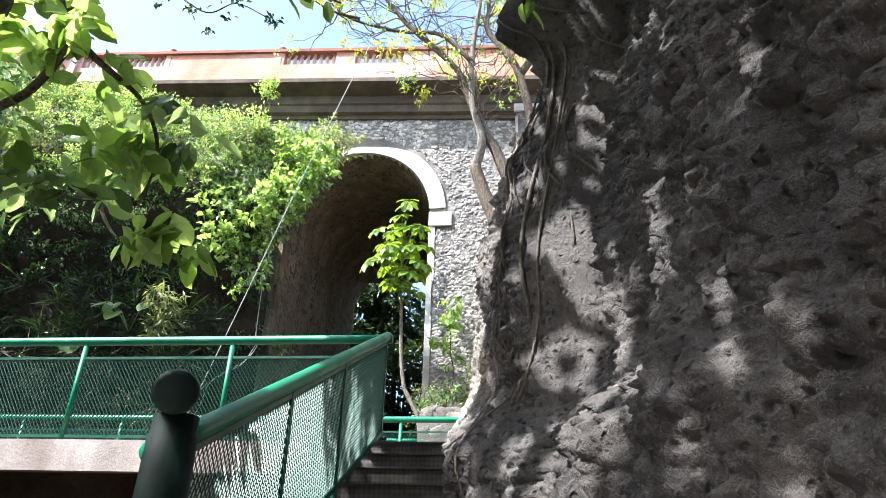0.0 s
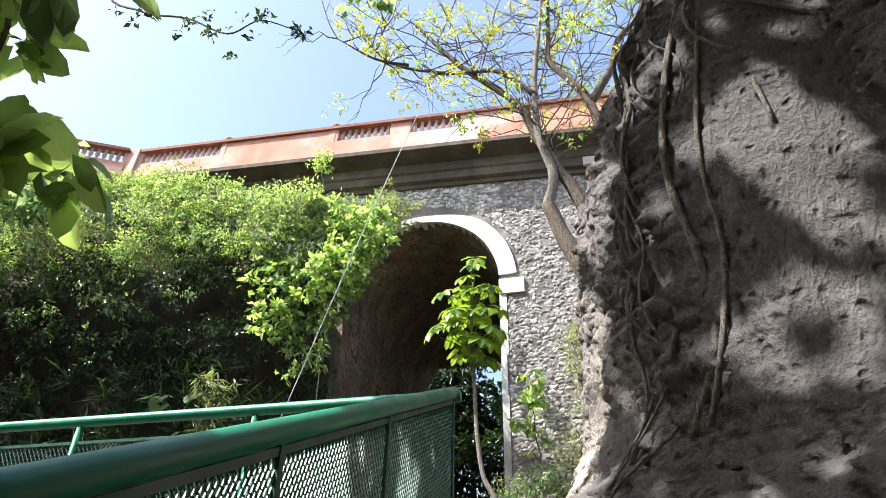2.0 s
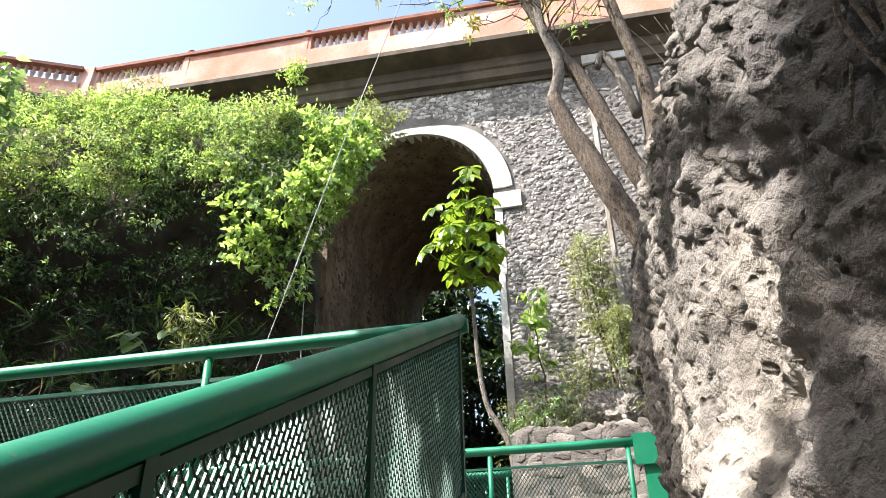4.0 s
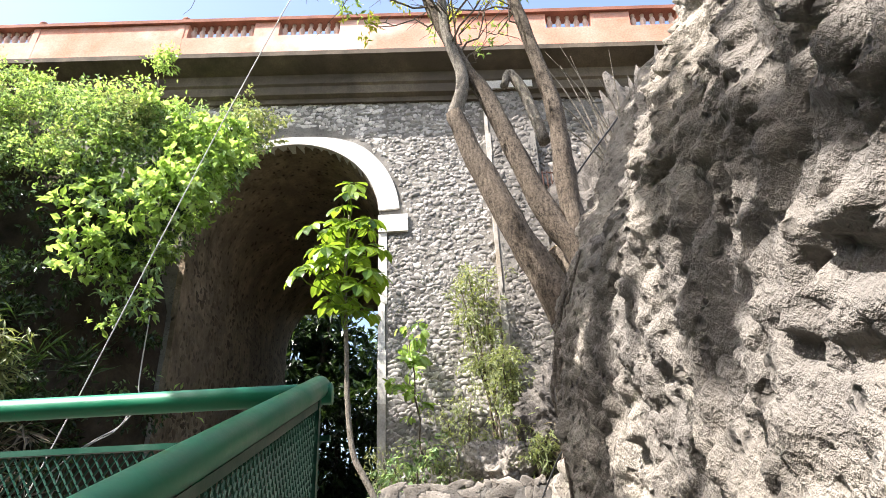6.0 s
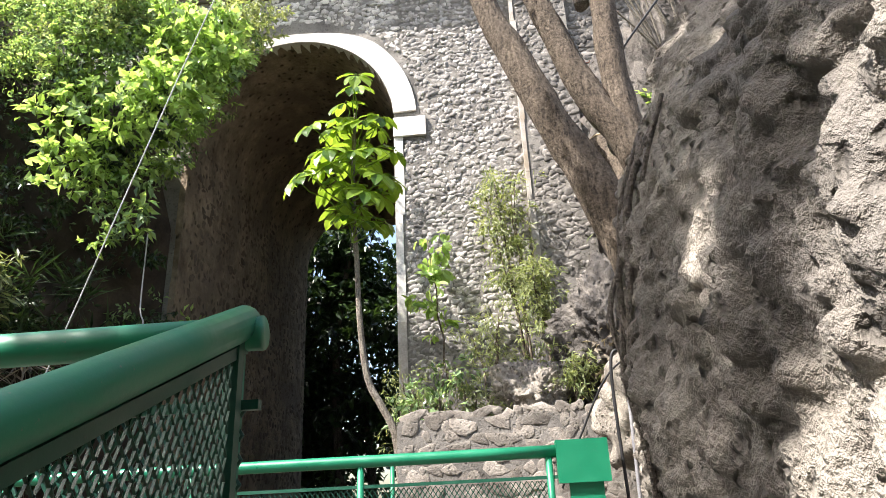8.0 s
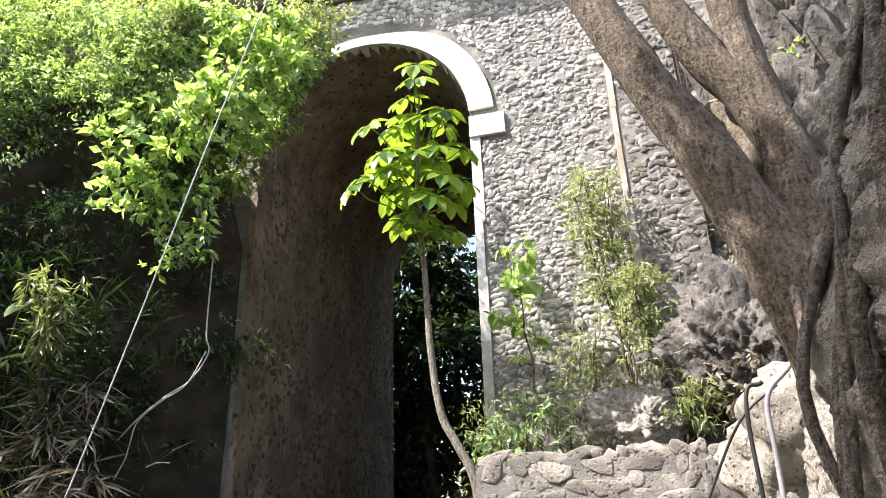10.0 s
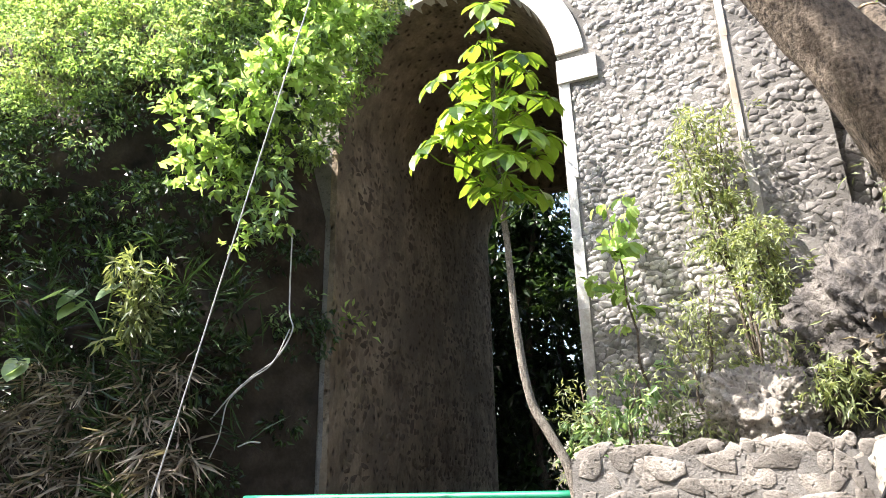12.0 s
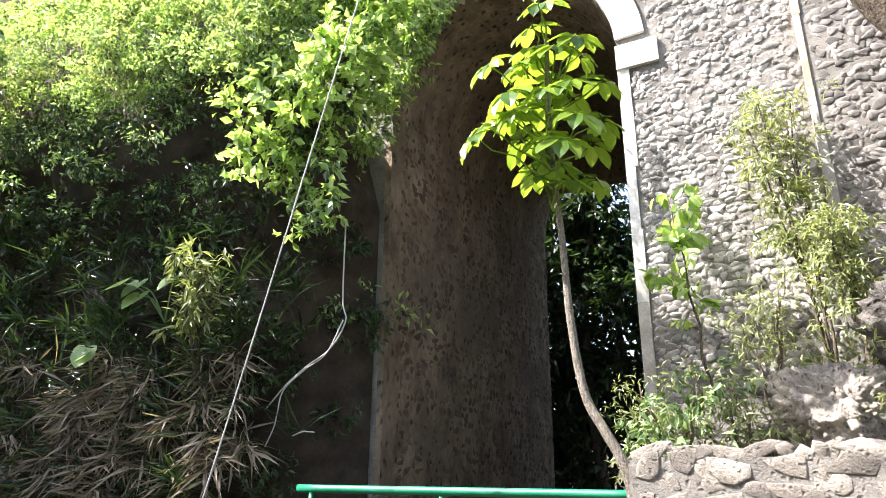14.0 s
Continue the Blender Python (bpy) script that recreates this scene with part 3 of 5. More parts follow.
def rock_relief(p):
    """How far the rock stands out: broad swells, vertical ribs, knobs, pits and cracks."""
    big = noise.fractal(Vector((p.x * 0.9, p.y * 1.1, p.z * 0.8)), 1.0, 2.0, 4)
    ribs = noise.ridged_multi_fractal(Vector((p.x * 2.0, p.y * 3.2, p.z * 0.7 + 5)), 1.0, 2.1, 3, 1.0, 2.0)
    knob = noise.turbulence(Vector((p.x * 7.5, p.y * 7.5, p.z * 5.5)), 6, True)
    chip = noise.turbulence(Vector((p.x * 21, p.y * 21, p.z * 15 + 9)), 4, True)
    fine = noise.noise(Vector((p.x * 26, p.y * 26, p.z * 20)))
    q = p + 0.13 * noise.noise_vector(p * 3.5) + 0.05 * noise.noise_vector(p * 9.0)
    v = noise.voronoi(Vector((q.x * 5.0, q.y * 5.0, q.z * 3.6)))[0]
    w = noise.voronoi(Vector((q.x * 11, q.y * 11, q.z * 9)))[0]
    pit = -0.085 * (1 - smoothstep(0.08, 0.34, v[0])) * smoothstep(0.0, 0.2, noise.noise(p * 1.3))
    small = -0.035 * (1 - smoothstep(0.10, 0.36, w[0])) * smoothstep(-0.1, 0.2, noise.noise(p * 2.1 + Vector((0, 4, 0))))
    tiny = noise.voronoi(Vector((q.x * 23, q.y * 23, q.z * 19)))[0]
    small -= 0.020 * (1 - smoothstep(0.12, 0.40, tiny[0])) * smoothstep(-0.15, 0.15, noise.noise(p * 3.1 + Vector((2, 0, 6))))
    crack = -0.05 * (1 - smoothstep(0.0, 0.10, v[1] - v[0])) * smoothstep(0.0, 0.25, noise.noise(p * 0.9 + Vector((7, 0, 0))))
    near = 1 - smoothstep(4.6, 5.0, p.y)
    return 0.05 * big + (0.04 + 0.04 * near + 0.03 * smoothstep(6.8, 7.3, p.y)) * (min(ribs, 1.9) - 1.0) + (0.055 + 0.035 * near) * (knob - 0.5) + (0.030 + 0.025 * near) * (chip - 0.5) + 0.014 * fine + pit + small + crack


def rock_face():
    g = Geo()
    ys = [-6 + 0.25 * i for i in range(24)] + [0.03 * i for i in range(50)] + [1.5 + 0.02 * i for i in range(150)] + [4.5 + 0.0145 * i for i in range(242)] + [8.01 + 0.035 * i for i in range(115)] + [12.2, 12.6, 13.0]
    rows = 370
    for y in ys:
        top = lerp_table(TOP, y) + 0.25 * noise.noise(Vector((y * 0.8, 3, 0)))
        for k in range(rows + 8):
            if k < rows:
                z = float(np.interp(k, (0, 18, 318, rows - 1), (-0.3, 1.4, min(4.6, top - 0.3), top)))
                p = Vector((rock_x(y, z), y, z))
                d = rock_relief(p) * (1 - 0.75 * smoothstep(top - 0.7, top, z) * smoothstep(7.0, 8.0, y))
                g.v.append((p.x - d, y + 0.3 * d, z))
            else:
                back = (k - rows + 1) / 8
                p = Vector((rock_x(y, top) + 7.0 * back ** 1.5, y, top + 1.6 * back * (1.0 if y < 7.5 else 0.7)))
                g.v.append((p.x, p.y, p.z + 0.2 * noise.noise(p * 1.5)))
    w = rows + 8
    g.f = [(i * w + k, i * w + k + 1, (i + 1) * w + k + 1, (i + 1) * w + k) for i in range(len(ys) - 1) for k in range(w - 1)]
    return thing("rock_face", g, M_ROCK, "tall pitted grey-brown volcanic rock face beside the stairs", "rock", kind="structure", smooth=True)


ROCK = rock_face()


def boulder(name, at, r, seed, label, mat, squash=(1, 1, 1), detail=5, craggy=0.10):
    bm = bmesh.new()
    bmesh.ops.create_icosphere(bm, subdivisions=detail, radius=1.0)
    g = Geo()
    off = Vector((seed * 3.7, seed * 1.3, 0))
    for v in bm.verts:
        q = v.co * (1 + 0.35 * noise.fractal(v.co * 1.3 + off, 1.0, 2.0, 4) + craggy * noise.turbulence(v.co * (2 + 20 * craggy) + off, 5, True) + 0.06 * noise.ridged_multi_fractal(v.co * 2.5 + off, 1.0, 2.1, 3, 1.0, 2.0))
        g.v.append((at[0] + q.x * r * squash[0], at[1] + q.y * r * squash[1], at[2] + q.z * r * squash[2]))
    g.f = [tuple(v.index for v in f.verts) for f in bm.faces]
    bm.free()
    return thing(name, g, mat, label, "rock", smooth=True)



# ---- stairs, landing and railings ----
STEPS = 15
RISE, RUN = LAND / STEPS, LAND / STEPS / SLOPE


def staircase():
    s = group_of("staircase", (0, EDGE, 0), "dark steel tread-plate stairs climbing beside the rock", "stairs", kind="structure")
    for i in range(STEPS):
        y0 = EDGE - RUN * (STEPS - 1 - i) - 0.02
        z = RISE * (i + 1)
        g = Geo().box(-0.78, 1.5 if y0 < 4.0 else 0.9, y0, y0 + RUN + 0.03, z - RISE - 0.1, z - 0.012)
        g.box(-0.78, 1.5 if y0 < 4.0 else 0.9, y0 - 0.02, y0 + RUN + 0.01, z - 0.011, z)
        part_at("step", g, M_PLATE, s)
    g = Geo()
    g.v = [(x, y, z) for x in (-0.84, -0.785) for y, z in ((EDGE - RUN * STEPS, -0.3), (EDGE + 0.1, LAND - 0.35), (EDGE + 0.1, LAND + 0.03), (EDGE - RUN * STEPS, 0.1))]
    g.f = [(3, 2, 1, 0), (4, 5, 6, 7), (0, 1, 5, 4), (1, 2, 6, 5), (2, 3, 7, 6), (3, 0, 4, 7)]
    part_at("stringer", g, M_CONCRETE, s, "pale concrete stringer")
    return s


staircase()
FAR_Y = 11.28
thing("trim_kerb", Geo().box(-9.0, -0.86, EDGE - 0.10, EDGE + 0.016, LAND - 0.32, LAND - 0.02), M_CONCRETE, "stained pale concrete kerb along the walkway", "kerb", kind="structure")
thing("floor_landing", Geo().box(-9.0, 0.95, EDGE + 0.02, FAR_Y + 0.1, LAND - 0.30, LAND - 0.004), M_DECK, "concrete walkway slab with shade put into its dark colour", "walkway", kind="structure")
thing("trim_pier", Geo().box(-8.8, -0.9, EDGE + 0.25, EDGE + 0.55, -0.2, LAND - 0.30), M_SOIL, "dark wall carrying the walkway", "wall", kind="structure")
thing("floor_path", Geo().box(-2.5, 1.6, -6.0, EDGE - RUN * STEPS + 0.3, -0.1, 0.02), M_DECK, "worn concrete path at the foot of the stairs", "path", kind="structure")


def lattice(g, origin, along_v, up_v, length, height, pitch=0.019, cell=0.028, wire=0.0072):
    """Expanded metal: zigzag strands that touch in turn, each a thin raised strip."""
    o, a, u = Vector(origin), Vector(along_v), Vector(up_v)
    nrm = a.cross(u).normalized() * (wire * 0.7)
    cols, rows = int(length / pitch), int(height / cell)
    for c in range(cols):
        base = len(g.v)
        for k in range(rows + 1):
            shift = 0.46 * pitch * (1 if (k + c) % 2 else -1)
            q = o + a * ((c + 0.5) * pitch + shift) + u * (k * cell)
            g.v += [tuple(q - a * wire * 0.5 + nrm), tuple(q + a * wire * 0.5 + nrm * 0.2), tuple(q + a * wire * 0.5 - nrm), tuple(q - a * wire * 0.5 - nrm * 0.2)]
        for k in range(rows):
            b = base + 4 * k
            g.f += [(b, b + 1, b + 5, b + 4), (b + 1, b + 2, b + 6, b + 5), (b + 2, b + 3, b + 7, b + 6), (b + 3, b, b + 4, b + 7)]
    return g


def rail_z(y):
    return 3.65 - SLOPE * (EDGE - y)


PIPE = 0.048


CORNER = 7.46


def stair_railing():
    x, low = -0.70, 3.3
    r = group_of("stair_railing", (x, EDGE, LAND), "glossy green pipe handrail with expanded-metal infill along the stairs", "railing")
    part_at("handrail", Geo().tube([(x, y, rail_z(y) - PIPE) for y in np.linspace(low, CORNER, 12)], PIPE, 16), M_GREEN, r, "scuffed green pipe handrail", True)
    for y in (3.6, 4.75, 5.9, CORNER - 0.05):
        part_at("post", Geo().beam((x, y, rail_z(y) - 1.15), (x, y, rail_z(y) - 0.08), 0.035, 0.035), M_MESH, r)
    d = Vector((0, 1, SLOPE)).normalized()
    part_at("mesh_panel", lattice(Geo(), (x, low + 0.05, rail_z(low + 0.05) - 1.02), d, (0, 0, 1), (CORNER - low - 0.1) / d.y, 0.9), M_MESH, r, "green expanded metal")
    part_at("bottom_bar", Geo().beam((x, low, rail_z(low) - 1.04), (x, CORNER, rail_z(CORNER) - 1.04), 0.03, 0.04), M_MESH, r)
    part_at("top_bar", Geo().beam((x, low, rail_z(low) - 0.12), (x, CORNER, rail_z(CORNER) - 0.12), 0.025, 0.03), M_MESH, r)
    return r


def level_railing(name, x0, x1, y, top, deck, posts, label, mesh=True, pitch=0.021):
    r = group_of(name, ((x0 + x1) / 2, y, deck), label, "railing")
    part_at("top_rail", Geo().tube([(x, y, top - PIPE) for x in np.linspace(x0, x1, 14)], PIPE, 14), M_GREEN, r, "green pipe rail", True)
    for x in posts:
        part_at("post", Geo().tube([(x, y, deck - 0.02), (x, y, top - 0.06)], 0.028, 10), M_GREEN, r, "", True)
    if mesh:
        part_at("mesh_panel", lattice(Geo(), (x0 + 0.04, y, deck + 0.06), (1, 0, 0), (0, 0, 1), x1 - x0 - 0.08, top - deck - 0.30, pitch, 0.030), M_MESH, r, "green expanded metal")
        part_at("bottom_bar", Geo().beam((x0, y, deck + 0.05), (x1, y, deck + 0.05), 0.03, 0.03), M_MESH, r)
        part_at("upper_bar", Geo().beam((x0, y, top - 0.24), (x1, y, top - 0.24), 0.025, 0.025), M_MESH, r)
    return r


stair_railing()
level_railing("walkway_railing", -8.6, -0.645, CORNER, 3.675, LAND, (-7.5, -5.8, -4.08, -2.39, -0.72), "green pipe railing with expanded-metal infill on the walkway edge")
far = level_railing("far_railing", -8.6, 0.36, FAR_Y, 3.62, LAND, (-7.6, -5.85, -4.2, -2.6, -1.2, 0.3), "green pipe railing with expanded metal across the walkway")
part_at("end_box", Geo().box(0.36, 0.76, FAR_Y - 0.07, FAR_Y + 0.07, 3.33, 3.65), M_GREEN, far, "flat green sheet-metal end plate")
part_at("end_leg", Geo().box(0.44, 0.70, FAR_Y - 0.03, FAR_Y + 0.03, LAND - 0.02, 3.34), M_GREEN, far)
level_railing("lower_railing", -5.6, -1.35, 14.6, 3.87, 2.4, (-5.4, -3.6, -1.5), "plain green pipe railing below the arch", False)


def newel():
    x, y, z = -0.14, 2.37, 1.815
    n = group_of("newel_post", (x, y + 0.05, 0.35), "green newel post with a round capped pipe end, shade put into its dark colour", "post")
    part_at("shaft", Geo().tube([(x - 0.012, y + 0.05, 0.25), (x - 0.012, y + 0.05, z - 0.05)], 0.054, 18), M_GREEN_SHADED, n, "", True)
    part_at("collar", Geo().tube([(x - 0.012, y + 0.05, z - 0.38), (x - 0.012, y + 0.05, z - 0.34), (x - 0.012, y + 0.05, z - 0.1)], [0.056, 0.062, 0.059], 18), M_GREEN_SHADED, n, "", True)
    part_at("cap", Geo().tube([(x + 0.022, y - 0.04, z - 0.012), (x + 0.020, y - 0.036, z - 0.011), (x + 0.014, y - 0.026, z - 0.008), (x - 0.034, y + 0.062, z + 0.012)], [0.040, 0.049, 0.054, 0.054], 22), M_GREEN_SHADED, n, "round green pipe end", True)


newel()


# ---- the large tree on the rock ----
def wander(a, b, n, amount, seed):
    r = random.Random(seed)
    a, b = Vector(a), Vector(b)
    out = [a.lerp(b, i / n) for i in range(n + 1)]
    for i in range(1, n):
        out[i] += Vector((r.uniform(-1, 1), r.uniform(-1, 1), r.uniform(-1, 1))) * amount
    return out


def spline(pts, per=5):
    """A smooth line through pts."""
    pts = [Vector(p) for p in pts]
    q = [pts[0] * 2 - pts[1]] + pts + [pts[-1] * 2 - pts[-2]]
    out = []
    for i in range(1, len(q) - 2):
        for k in range(per):
            t = k / per
            a, b, c, d = q[i - 1:i + 3]
            out.append(0.5 * ((2 * b) + (c - a) * t + (2 * a - 5 * b + 4 * c - d) * t * t + (3 * b - a - 3 * c + d) * t ** 3))
    return out + [pts[-1]]


def limb(name, pts, r0, r1, mat, parent, sides=14, label="", rough=0.25):
    line = spline(pts, 6)
    n = len(line)
    rad = [r0 + (r1 - r0) * (i / (n - 1)) for i in range(n)]
    return part_at(name, Geo().tube(line, rad, sides, rough), mat, parent, label, True)


def twigs(parent, starts, mat, seed, length=0.9, r0=0.012, name="twig"):
    r = random.Random(seed)
    tips = []
    for p in starts:
        g = Geo()
        p = Vector(p)
        d = Vector((r.uniform(-1, 1), r.uniform(-0.8, 0.8), r.uniform(-0.1, 1))).normalized()
        line = wander(p, p + d * length * r.uniform(0.6, 1.2), 6, 0.07, r.random())
        g.tube(line, [r0 * (1 - 0.13 * i) for i in range(7)], 5)
        for k in (2, 3, 4, 5):
            e = (d + Vector((r.uniform(-1, 1), r.uniform(-1, 1), r.uniform(-0.9, 0.9)))).normalized()
            sub = wander(line[k], line[k] + e * length * r.uniform(0.25, 0.5), 4, 0.04, r.random())
            g.tube(sub, [r0 * 0.5 * (1 - 0.18 * i) for i in range(5)], 4)
            tips.append(sub[-1])
        tips.append(line[-1])
        part_at(name, g, mat, parent)
    return tips


def leaves_part(name, geo, mat, parent):
    ob = part_at(name, geo, mat, parent)
    ob["kind"] = "stuff"
    return ob


def big_tree():
    t = group_of("forked_tree", (1.3, 10.5, 4.2), "leaning forked tree with rough brown bark and sparse yellow-green sprigs", "tree")
    limb("trunk", [(1.28, 10.5, 3.4), (1.22, 10.5, 4.2), (1.08, 10.5, 4.75), (0.94, 10.5, 5.18), (0.79, 10.5, 5.55), (0.64, 10.5, 5.9), (0.33, 10.5, 6.7), (0.14, 10.5, 7.2), (-0.02, 10.5, 7.72)], 0.22, 0.10, M_BARK, t, 20)
    for k, (x0, y0, x1, y1, w) in enumerate(((0.80, 9.4, 1.05, 10.25, 0.04), (0.88, 9.4, 1.12, 10.25, 0.05), (0.76, 9.5, 1.0, 10.2, 0.028))):
        limb("root", [(x0, y0, 2.5), (x0 + 0.03 * math.sin(k), y0, 3.1), ((x0 + x1) / 2 + 0.02 * math.cos(3 * k), (y0 + y1) / 2, 3.9), (x1, y1, 4.6)], w, w * 0.8, M_BARK, t, 10, "woody root clasping the rock")
    boughs = [([(-0.02, 10.5, 7.65), (0.10, 10.5, 8.25), (-0.07, 10.5, 9.1), (-0.07, 10.5, 10.4), (0.14, 10.5, 12.2), (0.2, 10.5, 13.2)], 0.085, 0.02, M_PALEBARK, "pale-barked upright limb"),
              ([(1.16, 10.5, 4.5), (1.22, 10.55, 5.05), (1.25, 10.6, 5.5), (1.13, 10.6, 5.95), (0.86, 10.6, 6.45), (0.60, 10.6, 7.3), (0.36, 10.6, 8.03), (0.12, 10.6, 8.55), (-0.20, 10.6, 9.45), (-0.42, 10.6, 10.02), (-1.4, 10.6, 11.2), (-2.3, 10.6, 12.6)], 0.17, 0.035, M_BARK, ""),
              ([(1.24, 10.62, 5.55), (1.14, 10.6, 6.5), (1.13, 10.6, 7.7), (1.02, 10.6, 8.45), (0.74, 10.6, 9.9), (0.22, 10.6, 10.85), (0.22, 10.6, 11.4), (0.30, 10.6, 12.8)], 0.13, 0.025, M_BARK, ""),
              ([(0.80, 10.6, 9.75), (1.22, 10.6, 10.5), (1.42, 10.6, 11.2), (1.90, 10.6, 11.75), (2.2, 10.6, 12.6)], 0.075, 0.02, M_BARK, ""),
              ([(-0.06, 10.5, 10.0), (-0.7, 10.5, 10.75), (-1.5, 10.5, 10.9), (-2.6, 10.4, 11.3), (-3.3, 10.3, 12.2)], 0.05, 0.012, M_BARK, ""),
              ([(-2.3, 10.4, 11.2), (-2.9, 10.2, 11.3), (-3.6, 10.0, 11.8)], 0.03, 0.010, M_BARK, "")]
    starts = []
    rs = random.Random(12)
    for pts, r0, r1, mat, label in boughs:
        limb("limb", pts, r0, r1, mat, t, 14, label)
        line = spline(pts, 6)
        starts += [line[k] for k in range(len(line) // 3, len(line)) if line[k].z > 8.4 and rs.random() < 0.62]
    limb("limb", [(1.21, 10.65, 5.45), (1.12, 10.85, 5.8), (1.0, 11.05, 6.15)], 0.14, 0.11, M_BARK, t, 14, "sawn-off limb")
    c = Vector((1.0, 11.05, 6.15))
    d = Vector((-0.30, 0.45, 0.85)).normalized()
    part_at("cut_face", Geo().tube([c, c + d * 0.015], 0.108, 16), M_WOODCUT, t, "pale sawn wood")
    limb("limb", [(0.98, 10.7, 7.4), (0.86, 10.75, 8.1), (0.70, 10.8, 8.55), (0.60, 10.8, 8.35)], 0.07, 0.05, M_PALEBARK, t, 10, "pale broken dead limb")
    tips = twigs(t, starts, M_BARK, 5, 1.5, 0.014)
    tips += twigs(t, starts[::2], M_BARK, 15, 2.1, 0.015)
    r = random.Random(2)
    for i, p in enumerate(tips):
        if r.random() < 0.15:
            leaves_part("sprig", leaf_ball(Geo(), p, (0.30, 0.28, 0.24), 80, 0.085, 900 + i, slim=0.4), M_LEAF_YELLOW if r.random() < 0.65 else M_LEAF_LIME, t)


big_tree()


# ---- shade tree over the foot of the stairs ----
def shade_tree():
    t = group_of("overhanging_tree", (-2.6, 2.9, 0.0), "broad-leaved tree hanging bright green leaves over the stairs", "tree")
    limb("trunk", [(-2.6, 2.9, -0.1), (-2.4, 3.0, 2.0), (-1.98, 3.0, 3.5), (-1.8, 2.9, 4.2), (-1.9, 2.2, 6.0), (-2.0, 1.8, 6.9)], 0.12, 0.05, M_BARK, t, 12)
    limb("branch", [(-1.85, 2.9, 4.0), (-1.4, 2.9, 3.8), (-1.3, 3.05, 3.6), (-1.13, 3.3, 3.48), (-1.12, 3.5, 3.3), (-1.22, 3.6, 3.05)], 0.022, 0.005, M_BARK, t, 8)
    limb("branch", [(-1.32, 3.0, 3.65), (-1.5, 3.05, 3.4), (-1.62, 3.05, 3.3), (-1.95, 3.1, 3.2)], 0.018, 0.022, M_BARK, t, 8)
    limb("branch", [(-1.85, 2.9, 4.1), (-1.3, 3.2, 4.5), (-0.8, 3.6, 4.65), (-0.4, 3.9, 4.7)], 0.02, 0.006, M_BARK, t, 7)
    limb("branch", [(-1.9, 2.3, 5.8), (-1.3, 2.2, 6.6), (-0.6, 2.3, 7.0), (0.2, 3.0, 6.9)], 0.04, 0.015, M_BARK, t, 8)
    limb("branch", [(-1.9, 2.2, 6.0), (-2.4, 3.6, 7.6), (-2.6, 5.0, 8.5), (-2.4, 5.9, 8.8), (-1.8, 6.3, 9.4), (-1.2, 6.6, 9.8)], 0.05, 0.012, M_BARK, t, 8)
    limb("branch", [(-2.0, 1.8, 6.8), (-3.0, 2.0, 7.0), (-4.2, 2.0, 7.2)], 0.035, 0.012, M_BARK, t, 8)
    limb("branch", [(-2.0, 1.8, 6.8), (-1.9, 0.8, 7.0), (-1.6, -0.6, 6.8)], 0.04, 0.015, M_BARK, t, 8)
    limb("branch", [(-2.4, 3.6, 7.6), (-3.2, 4.0, 8.2), (-4.2, 3.9, 8.4), (-4.9, 3.9, 8.3)], 0.03, 0.01, M_BARK, t, 7)
    limb("branch", [(-2.4, 3.6, 7.6), (-1.9, 4.0, 8.3), (-1.3, 4.5, 8.5), (-0.9, 4.6, 8.6)], 0.025, 0.01, M_BARK, t, 7)
    limb("branch", [(-2.4, 5.9, 8.8), (-2.9, 6.8, 9.8), (-2.7, 7.7, 10.4), (-1.3, 8.0, 10.7)], 0.03, 0.01, M_BARK, t, 7)
    limb("branch", [(-2.5, 5.0, 8.5), (-5.02, 6.6, 9.06), (-4.34, 6.6, 8.33), (-3.66, 6.6, 8.01), (-3.07, 6.6, 7.58), (-2.71, 6.6, 7.7), (-2.24, 6.6, 7.41)], 0.02, 0.005, M_BARK, t, 6)
    for k, p in enumerate([(-4.34, 6.6, 8.33), (-3.66, 6.6, 8.01), (-3.07, 6.6, 7.58), (-2.71, 6.6, 7.7), (-2.24, 6.6, 7.41)]):
        leaves_part("foliage", leaf_ball(Geo(), p, (0.34, 0.25, 0.16), 34, 0.085, 330 + k, slim=0.5, shell=0.1), M_LEAF_DARK, t)
    low = [((-1.12, 3.5, 3.4), (0.28, 0.3, 0.16), 46), ((-1.2, 3.7, 2.95), (0.32, 0.25, 0.22), 46), ((-0.9, 3.35, 3.38), (0.2, 0.2, 0.12), 18), ((-1.35, 2.95, 3.65), (0.35, 0.25, 0.25), 60),
           ((-1.65, 3.05, 3.45), (0.35, 0.3, 0.3), 60), ((-1.6, 3.4, 3.05), (0.35, 0.3, 0.3), 50), ((-1.75, 2.95, 3.95), (0.4, 0.3, 0.3), 60), ((-0.5, 3.8, 4.75), (0.35, 0.25, 0.08), 12),
           ((-1.2, 2.75, 3.95), (0.3, 0.25, 0.2), 34), ((0.85, 3.9, 4.75), (0.15, 0.2, 0.06), 12), ((-1.3, 3.4, 3.25), (0.3, 0.25, 0.2), 30)]
    for i, (c, rad, n) in enumerate(low):
        leaves_part("foliage", leaf_ball(Geo(), c, rad, n, 0.15, 40 + i, slim=0.58, shell=0.15, broad=True), M_LEAF_LIME if i % 3 != 2 else M_LEAF_MID, t)
    # crown: unseen loose clumps added along the sun's line to dapple the rock, open where light falls through
    r = random.Random(31)

    def cover(y, z):
        if y < 3.2:
            return 0.86 if z > 2.0 else 0.6
        if y < 4.05:
            return 0.8 if z > 2.75 else 0.4
        if y < 4.8:
            return 0.97
        if y < 5.1:
            return 0.75 if z > 3.35 else 0.04
        if y < 5.65:
            return 0.4 if z > 4.3 else 0.0
        if y < 5.95:
            return 0.35 if z > 3.3 else 0.05
        return 0.28 if y < 6.9 else 0.96

